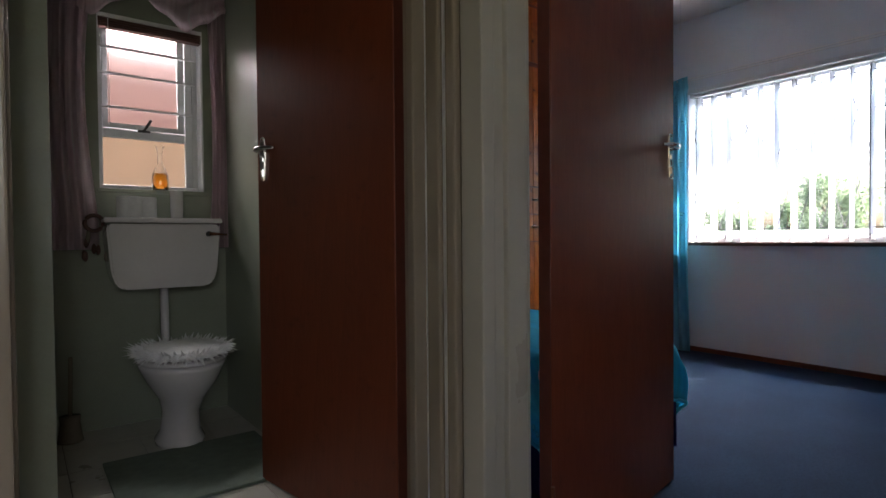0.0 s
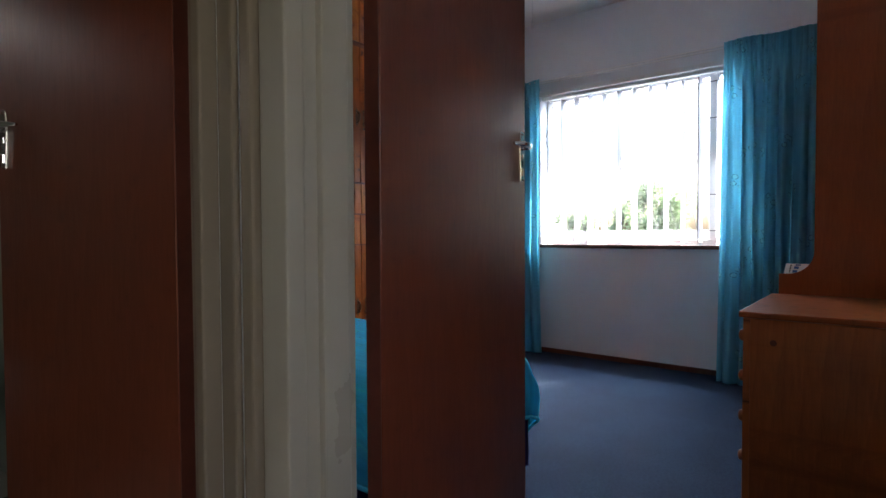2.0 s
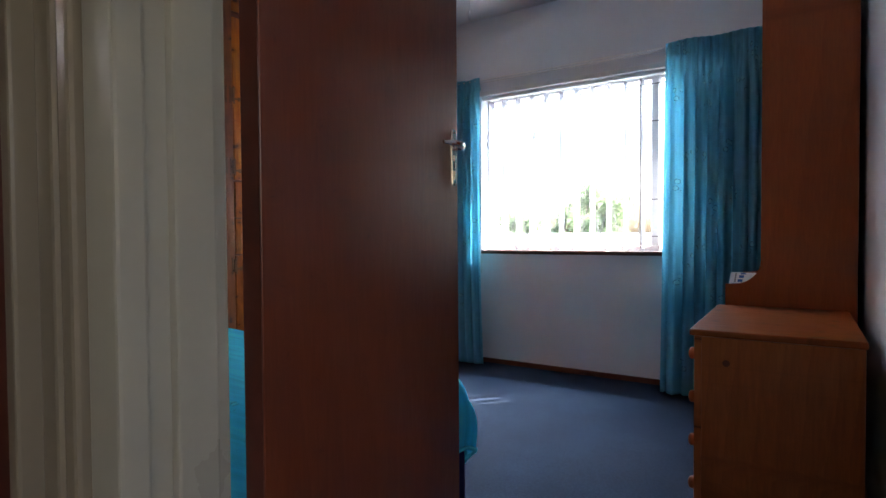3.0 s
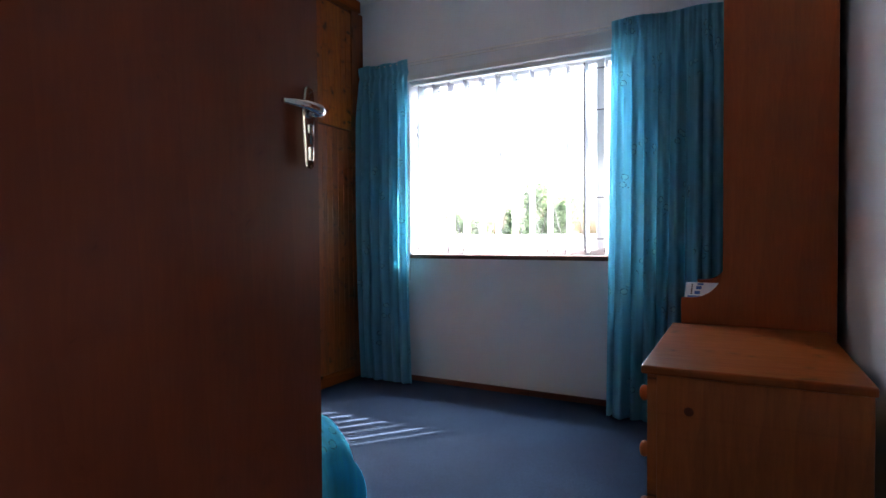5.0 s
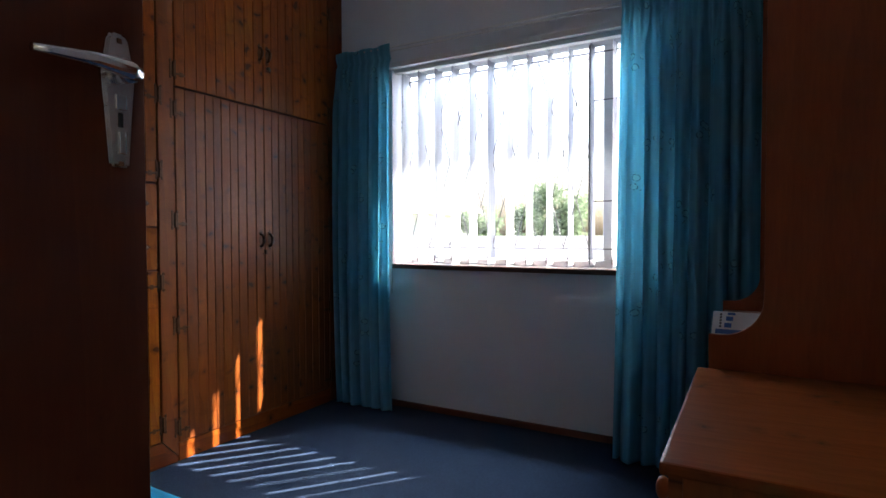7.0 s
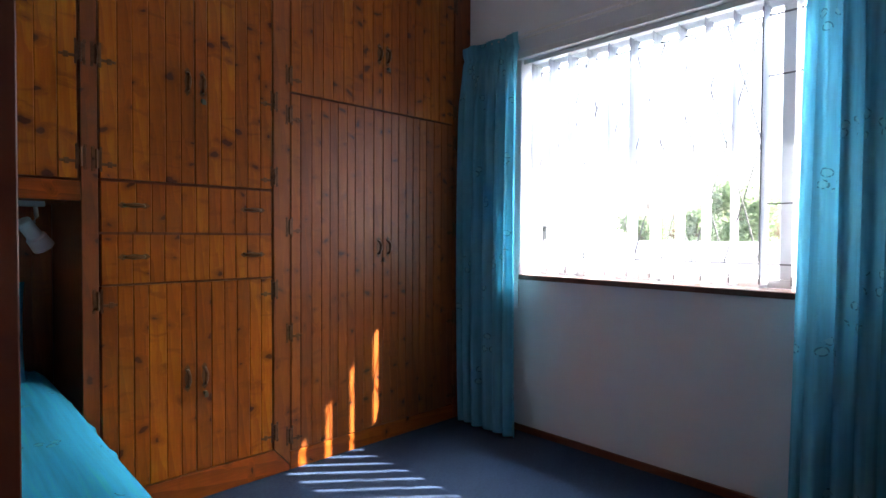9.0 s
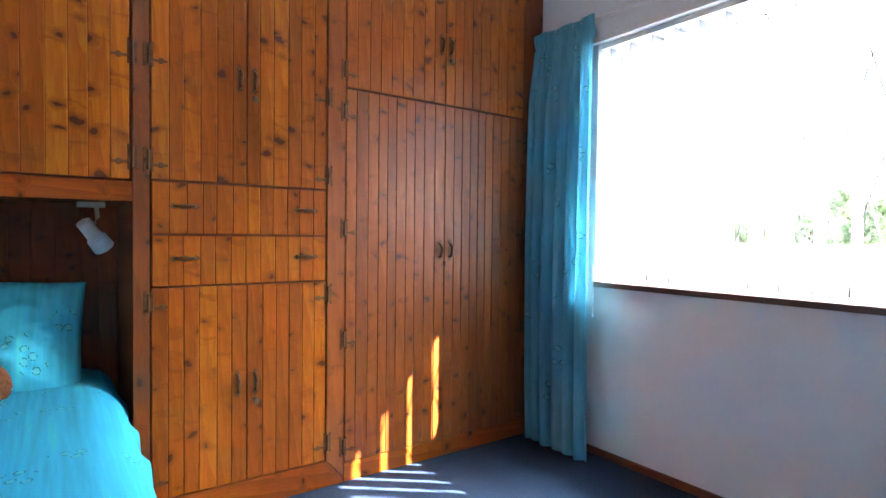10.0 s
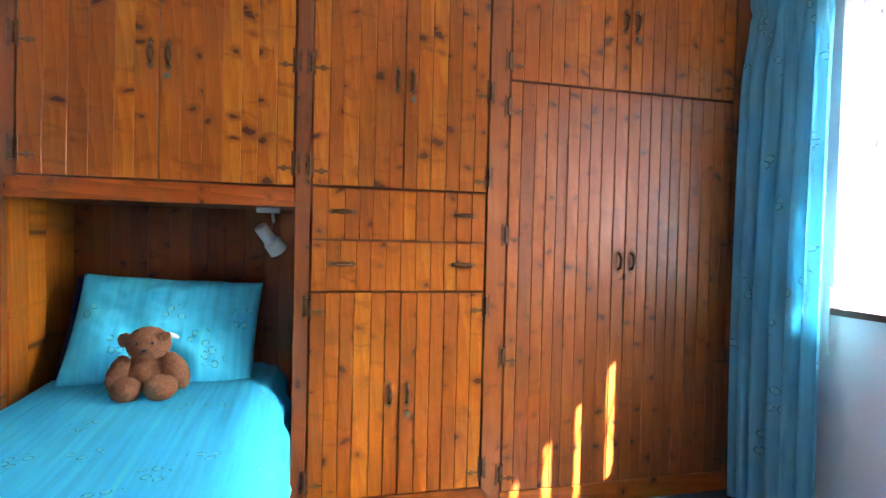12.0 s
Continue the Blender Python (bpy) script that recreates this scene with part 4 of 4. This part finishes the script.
for i in range(5):
    part("printed_line", boxes(((0.062 + 0.015 * i, 0.206, 0.0017), (0.072 + 0.015 * i, 0.212, 0.0022))), BLACK, face)

# ---- toilet room ----
twin = tagged(new("window_toilet"), "white painted window with obscure glass and white bars", "window", "", "structure")
TY = 3.560
bm = bmesh.new()
for lo, hi in (((TX0, TY, TZ0), (TX1, TY + 0.04, TZ0 + 0.03)), ((TX0, TY, TZ1 - 0.03), (TX1, TY + 0.04, TZ1)),
               ((TX0, TY, TZ0 + 0.03), (TX0 + 0.03, TY + 0.04, TZ1 - 0.03)), ((TX1 - 0.07, TY, TZ0 + 0.03), (TX1 - 0.03, TY + 0.04, TZ1 - 0.03)),
               ((TX0 + 0.03, TY, 1.50), (TX1 - 0.07, TY + 0.04, 1.545))):
    box(bm, lo, hi, 0.003, 1)
part("window_frame", bm, WHITE, twin)
part("sash", boxes(((TX0 + 0.030, TY - 0.012, 1.548), (TX0 + 0.055, TY + 0.01, TZ1 - 0.035)), ((TX1 - 0.110, TY - 0.012, 1.548), (TX1 - 0.075, TY + 0.01, TZ1 - 0.035)),
                   ((TX0 + 0.055, TY - 0.012, 1.548), (TX1 - 0.11, TY + 0.01, 1.575)), bevel=0.002), WHITE, twin)
for z0, z1 in ((TZ0 + 0.03, 1.50), (1.545, TZ1 - 0.03)):
    p = part("pane", boxes(((TX0 + 0.03, TY + 0.018, z0), (TX1 - 0.07, TY + 0.023, z1))), DIMMED_TAN_PANE if z0 < 1.4 else DIMMED_PINK_PANE, twin)
    p.visible_shadow = False
for z in (1.648, 1.822, 1.958):
    part("bar", boxes(((TX0 + 0.01, TY - 0.032, z), (TX1 - 0.02, TY - 0.020, z + 0.013)), bevel=0.002), WHITE, twin)
part("stay", tube([(0.505, TY - 0.02, 1.545), (0.535, TY - 0.05, 1.60)], 0.007, 8), BLACK, twin)
part("stay_plate", boxes(((0.475, TY - 0.022, 1.535), (0.535, TY - 0.012, 1.547))), BLACK, twin)
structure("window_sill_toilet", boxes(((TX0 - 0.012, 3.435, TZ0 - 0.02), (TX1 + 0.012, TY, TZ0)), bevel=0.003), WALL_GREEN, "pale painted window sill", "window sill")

# white sheets over the green reveals stand in for daylight falling on them
structure("window_lining_toilet", boxes(((TX0, 3.452, TZ0 + 0.001), (TX0 + 0.006, TY - 0.001, TZ1 - 0.002)), ((TX1 - 0.006, 3.452, TZ0 + 0.001), (TX1, TY - 0.001, TZ1 - 0.002)),
    ((TX1 - 0.030, TY - 0.0005, TZ0 + 0.031), (TX1, TY + 0.03, TZ1 - 0.031))), WHITE, "added white sheets that imitate the brightly lit reveals of the toilet window", "window lining")

tb = thing("rolled_blind", (0, 3.455, 0), "dark wooden slat blind drawn up in the toilet window", "blind")
for i, z in enumerate((2.075, 2.063, 2.051, 2.039)):
    part("slat", boxes(((TX0 + 0.006, -0.008, z), (TX1 - 0.006, 0.040, z + 0.009)), bevel=0.002), SILL, tb)
part("head_rail", boxes(((TX0 + 0.004, -0.002, 2.088), (TX1 - 0.004, 0.036, 2.109)), bevel=0.002), WHITE, tb)
part("cord", tube([(0.335, -0.008, 2.08), (0.336, -0.010, 1.48)], 0.0022, 6), WHITE, tb)
part("cord", tube([(0.772, -0.006, 2.03), (0.778, -0.008, 1.30)], 0.0015, 6), WHITE, tb)


def voile(name, x0, x1, seed, side):
    th = thing(name, (0, 3.405, 0), "sheer pink voile curtain hanging beside the toilet window", "curtain")

    def f(u, v):
        z = 2.33 - 1.42 * v
        n = noise.noise(Vector((u * 3 + seed, v * 2, 0)))
        squeeze = 1 - 0.20 * math.sin(math.pi * min(1, v * 1.1)) 
        mid = x0 if side < 0 else x1
        x = x0 + (x1 - x0) * u
        x = mid + (x - mid) * squeeze
        return Vector((x, 0.022 * math.sin(u * 26 + 2 * n) + 0.01 * n, z))
    part("panel", sheet(f, 60, 30, (0.5, 1.4)), PINK, th, smooth=True)


voile("voile_curtain", 0.045, 0.275, 2, -1)
voile("voile_curtain", 0.800, 0.905, 5, 1)
sw = thing("voile_swag", (0, 3.40, 0), "sheer pink voile swag gathered over the toilet window", "curtain")


def swag(u, v):
    x = 0.02 + 0.88 * u
    sag = 0.13 * math.sin(math.pi * u * 2) ** 2
    return Vector((x, 0.02 * math.sin(v * 14 + u * 5) - 0.02 * v, 2.36 - sag * v - 0.16 * v + 0.012 * math.sin(u * 40)))


part("panel", sheet(swag, 60, 20, (0.9, 0.4)), PINK, sw, smooth=True)
part("curtain_pole", tube([(0.01, 0.03, 2.36), (0.91, 0.03, 2.36)], 0.008, 10), WHITE, sw)

wc = thing("toilet", (0.550, 3.0, 0), "white ceramic toilet with a wall-hung cistern and a fluffy seat cover", "toilet")
cist = part("cistern", prism([(-0.255, 1.035), (0.255, 1.035), (0.262, 1.02), (0.245, 0.80), (0.225, 0.735), (0.19, 0.712), (-0.19, 0.712), (-0.225, 0.735), (-0.245, 0.80), (-0.262, 1.02)], "y", 0.245, 0.445, 0.010), CERAMIC, wc, smooth=False)
part("cistern_lid", boxes(((-0.272, 0.235, 1.040), (0.272, 0.447, 1.066)), bevel=0.009), CERAMIC, wc)
lev = part("flush_lever", tube([(0.200, 0.243, 0.985), (0.200, 0.222, 0.985)], 0.014, 12), BLACK, wc)
tube_bm = tube([(0.200, 0.220, 0.985), (0.235, 0.212, 0.984), (0.285, 0.208, 0.980)], 0.007, 8, None, [0.010, 0.007, 0.006])
part("flush_arm", tube_bm, BRASS, lev, smooth=True)
part("flush_pipe", tube([(0.0, 0.34, 0.715), (0.0, 0.33, 0.45), (0.0, 0.26, 0.36)], 0.021, 14), CERAMIC, wc, smooth=True)


def bowl():
    bm = bmesh.new()
    rings = []
    for r, z, yo, sy in ((0.105, 0.0, 0.03, 1.45), (0.108, 0.02, 0.03, 1.45), (0.085, 0.06, 0.02, 1.5), (0.080, 0.16, 0.0, 1.45), (0.100, 0.23, -0.03, 1.4), (0.150, 0.31, -0.05, 1.28), (0.180, 0.375, -0.05, 1.24), (0.185, 0.400, -0.05, 1.24), (0.145, 0.402, -0.05, 1.24), (0.11, 0.33, -0.04, 1.2)):
        ring = []
        for i in range(36):
            a = 2 * math.pi * i / 36
            ring.append(bm.verts.new((r * math.cos(a), yo + r * sy * math.sin(a), z)))
        rings.append(ring)
    for one, two in zip(rings, rings[1:]):
        for i in range(36):
            j = (i + 1) % 36
            bm.faces.new((one[i], one[j], two[j], two[i]))
    bm.faces.new(rings[0][::-1]), bm.faces.new(rings[-1])
    return bm


part("bowl", bowl(), CERAMIC, wc, smooth=True)
part("seat", lathe([(0.180, 0.404), (0.192, 0.408), (0.193, 0.420), (0.180, 0.424)], 40, squash=(1, 1.24), at=(0, -0.05, 0)), CERAMIC, wc, smooth=True)


def fluffy():
    r = random.Random(4)
    bm = bmesh.new()
    rings = []
    for k, (rad, z) in enumerate(((0.182, 0.428), (0.190, 0.442), (0.17, 0.456), (0.10, 0.462), (0.02, 0.463))):
        rings.append([bm.verts.new(((rad + r.uniform(-0.006, 0.006)) * math.cos(a), -0.05 + 1.20 * (rad + r.uniform(-0.006, 0.006)) * math.sin(a), z + r.uniform(-0.003, 0.003))) for a in [2 * math.pi * i / 48 for i in range(48)]])
    for one, two in zip(rings, rings[1:]):
        for i in range(48):
            bm.faces.new((one[i], one[(i + 1) % 48], two[(i + 1) % 48], two[i]))
    bm.faces.new(rings[0][::-1]), bm.faces.new(rings[-1])
    for i in range(520):
        a = r.uniform(0, 2 * math.pi)
        rad = 0.188 + r.uniform(-0.03, 0.004)
        p = Vector((rad * math.cos(a), -0.05 + 1.20 * rad * math.sin(a), 0.442 + r.uniform(-0.008, 0.014)))
        out = Vector((math.cos(a), math.sin(a), r.uniform(-1.0, 1.1))).normalized() * r.uniform(0.03, 0.06)
        side = Vector((-math.sin(a), math.cos(a), 0)) * 0.007
        q = p + out + side * r.uniform(-1.5, 1.5)
        v = [bm.verts.new(c) for c in (p - side, p + side, q, p + Vector((0, 0, 0.006)))]
        bm.faces.new((v[0], v[1], v[2])), bm.faces.new((v[1], v[3], v[2])), bm.faces.new((v[3], v[0], v[2]))
    return bm


cover = tagged(link("toilet_lid_cover", fluffy(), FLUFF, None, False, (0.550, 3.0, 0.004)), "white shaggy pile cover on the toilet lid", "toilet cover")

roll = tagged(link("toilet_roll", lathe([(0.055, 0), (0.058, 0.006), (0.058, 0.10), (0.055, 0.106), (0.022, 0.107)], 24), FLUFF, None, True, (0.400, 3.33, 1.0665)), "white toilet roll standing on the cistern", "toilet roll")
roll2 = tagged(link("toilet_roll", lathe([(0.050, 0), (0.053, 0.006), (0.053, 0.10), (0.050, 0.106), (0.020, 0.107)], 24), FLUFF, None, True, (0.475, 3.365, 1.0665)), "white toilet roll standing on the cistern beside another", "toilet roll")
mug = tagged(link("beaker", lathe([(0.028, 0), (0.030, 0.005), (0.033, 0.14), (0.030, 0.145), (0.027, 0.14)], 24), CERAMIC, None, True, (0.617, 3.33, 1.0665)), "tall pale beaker standing on the cistern", "beaker")
doily = tagged(link("doily", boxes(((-0.15, -0.06, 0), (0.15, 0.06, 0.0012))), FLUFF, None, False, (0.565, 3.34, 1.0660 - 0.0002)), "white cloth on the cistern lid", "cloth")

car = thing("carafe", (0.573, 3.505, TZ0 + 0.001), "cut glass carafe half full of amber liquid standing on the sill", "carafe")
part("glass_body", lathe([(0.034, 0.0), (0.040, 0.006), (0.042, 0.05), (0.040, 0.09), (0.028, 0.12), (0.015, 0.145), (0.013, 0.20), (0.016, 0.225), (0.026, 0.245), (0.023, 0.246), (0.012, 0.215), (0.010, 0.15), (0.024, 0.118), (0.036, 0.088), (0.038, 0.050), (0.034, 0.008)], 16), GLASS, car, "cut clear glass")
part("liquid", lathe([(0.033, 0.010), (0.0365, 0.05), (0.035, 0.085), (0.030, 0.093)], 16), AMBER, car, "amber liquid", smooth=True)

br = thing("toilet_brush", (0.135, 3.34, 0), "toilet brush in its holder standing on the floor in the corner", "toilet brush")
part("holder", lathe([(0.055, 0), (0.052, 0.01), (0.040, 0.09), (0.044, 0.12)], 20), FRAME_CREAM, br, smooth=True)
part("stick", tube([(0, 0, 0.10), (0.006, 0, 0.40)], 0.009, 8), FRAME_CREAM, br, smooth=True)
wr = thing("hanging_ornament", (0.250, 3.37, 1.01), "small dark red hanging ornament with a ring of dried flowers", "ornament")
bm = bmesh.new()
pts = [(0.038 * math.cos(a), 0, 0.038 * math.sin(a) + 0.03) for a in [2 * math.pi * i / 20 for i in range(21)]]
part("ring", tube(pts, 0.010, 8), SILL, wr, smooth=True)
r = random.Random(8)
for i in range(9):
    x, z = r.uniform(-0.045, 0.05), r.uniform(-0.16, -0.02)
    part("pendant", lathe([(0.004, -0.03), (0.011, -0.015), (0.009, 0.01), (0.003, 0.02)], 8), SILL if i % 3 else FRAME_CREAM, wr, smooth=True, at=(x, 0.0, z))
tagged(link("bath_mat", boxes(((0.22, 2.32, 0.0005), (0.86, 2.90, 0.014)), bevel=0.004), GREEN_MAT), "grey-green cotton mat round the toilet's foot", "mat")

pc = thing("pull_cord", (2.92, 1.842, TOP), "thin light pull cord with a small bead hanging from the ceiling", "pull cord")
part("cord", tube([(0, 0, -0.008), (0.001, 0, -0.60)], 0.0018, 6), PLASTIC, pc)
part("bead", lathe([(0.003, -0.645), (0.009, -0.632), (0.006, -0.605), (0.002, -0.595)], 10), PLASTIC, pc, smooth=True)
part("plate", lathe([(0.030, -0.008), (0.034, -0.004), (0.034, -0.0005)], 16), PLASTIC, pc)

# ---- outside ----
structure("ground_outside", boxes(((-500, -500, -0.6), (600, 500, -0.25))), GRASS, "dry lawn", "ground")
# unseen reflector slab, added to bounce sunlight up through the bedroom window
structure("paving_outside", boxes(((WX + 0.156, -9, -0.25), (11.7, 14, -0.21))), BOUNCE_SLAB, "added pale concrete slab that bounces light up into the bedroom", "paving")
structure("eave", boxes(((WX + 0.156, -1.5, 2.43), (5.27, 4.2, 2.46)), ((5.27, -1.5, 2.40), (5.29, 4.2, 2.58))), WHITE, "white painted eave and fascia", "eave")
structure("roof_cover", boxes(((-1.6, -1.6, TOP + 0.14), (5.3, 4.2, TOP + 0.2))), ROOF, "roof", "roof")
gw = structure("garden_wall", boxes(((11.8, -14, -0.25), (12.02, 30, 1.00)), ((11.76, -14, 1.00), (12.06, 30, 1.05))), PLASTER, "grey plastered garden wall", "wall")
structure("neighbour_wall", boxes(((-3.0, 5.6, -0.25), (4.0, 5.75, 3.2))), BRICK_PINK, "pinkish painted neighbouring wall", "wall")


def tree(name, x, y, height, spread, seed):
    r = random.Random(seed)
    t = thing(name, (x, y, -0.25), "green leafy garden tree behind the wall", "tree", "trees behind the garden wall")
    bm = tube([(0, 0, 0), (0.05, 0.04, height * 0.3), (0.0, 0.1, height * 0.55), (0.1, 0, height * 0.8)], 0.15, 8, None, [0.16, 0.13, 0.09, 0.03])
    tips = []
    for i in range(9):
        a, z = r.uniform(0, 6.28), height * r.uniform(0.35, 0.7)
        tip = Vector((spread * 0.7 * math.cos(a), spread * 0.7 * math.sin(a), z + height * r.uniform(0.08, 0.25)))
        tube([(0, 0.05, z), tuple(tip * 0.5 + Vector((0, 0, z * 0.5))), tuple(tip)], 0.04, 6, bm, [0.06, 0.04, 0.015])
        tips.append(tip)
    part("trunk", bm, BARK, t)
    verts, faces = [], []
    for i in range(5200):
        c = r.choice(tips) + Vector((r.gauss(0, 0.33), r.gauss(0, 0.33), r.gauss(0, 0.30))) * spread * 0.75
        s = r.uniform(0.05, 0.11)
        a, b = Vector((r.gauss(0, 1), r.gauss(0, 1), r.gauss(0, 1))).normalized(), Vector((r.gauss(0, 1), r.gauss(0, 1), r.gauss(0, 1))).normalized()
        k = len(verts)
        verts += [c - a * s, c + b * s * 0.5, c + a * s, c - b * s * 0.5]
        faces.append((k, k + 1, k + 2, k + 3))
    me = bpy.data.meshes.new("crown")
    me.from_pydata([tuple(v) for v in verts], [], faces)
    me.materials.append(LEAF)
    ob = new("crown", me)
    ob.parent = t


for i, (x, y, h, s) in enumerate(((20, 6.4, 2.9, 1.0), (22, 10.4, 2.7, 0.8), (21, 8.0, 2.3, 0.6))):
    tree("tree", x, y, h, s, 30 + i)
house = thing("neighbour_house", (30, 24, -0.25), "single-storey house with a tiled roof behind the garden wall", "house")
part("wall", boxes(((0, -6, 0), (8, 6, 2.6))), PLASTER, house)
part("roof", prism([(-0.6, 2.6), (8.6, 2.6), (4, 4.4)], "y", -6.5, 6.5), ROOF, house)
for y in (-3.5, 0.5, 3.2):
    wn = part("window", boxes(((-0.03, y, 1.0), (0.0, y + 1.6, 2.1))), WHITE, house)
    part("pane", boxes(((-0.04, y + 0.08, 1.08), (-0.031, y + 1.52, 2.02))), BLACK, wn)

# ---- toilet and passage floor tiles ----
floor_tiles = tagged(new("floor_tiles"), "pale square ceramic floor tiles", "tiles", "", "structure")
tile_mesh = None
for i in range(9):
    for j in range(16):
        x, y = -1.40 + i * 0.3, -1.30 + j * 0.3
        if x + 0.3 > 1.02 or (y > WCY and x < -0.25) or y + 0.3 > 3.5:
            continue
        if tile_mesh is None:
            ob = part("tile", boxes(((0.002, 0.002, -0.010), (0.298, 0.298, 0.0)), bevel=0.0015), TILE, floor_tiles)
            tile_mesh = ob.data
        else:
            ob = new("tile", tile_mesh)
            ob.parent = floor_tiles
        ob.location = (x, y, 0.0)
structure("tile_bed", boxes(((-1.4, -1.3, -0.061), (0.999, 3.45, -0.011))), GROUT, "cement under the tiles", "floor")
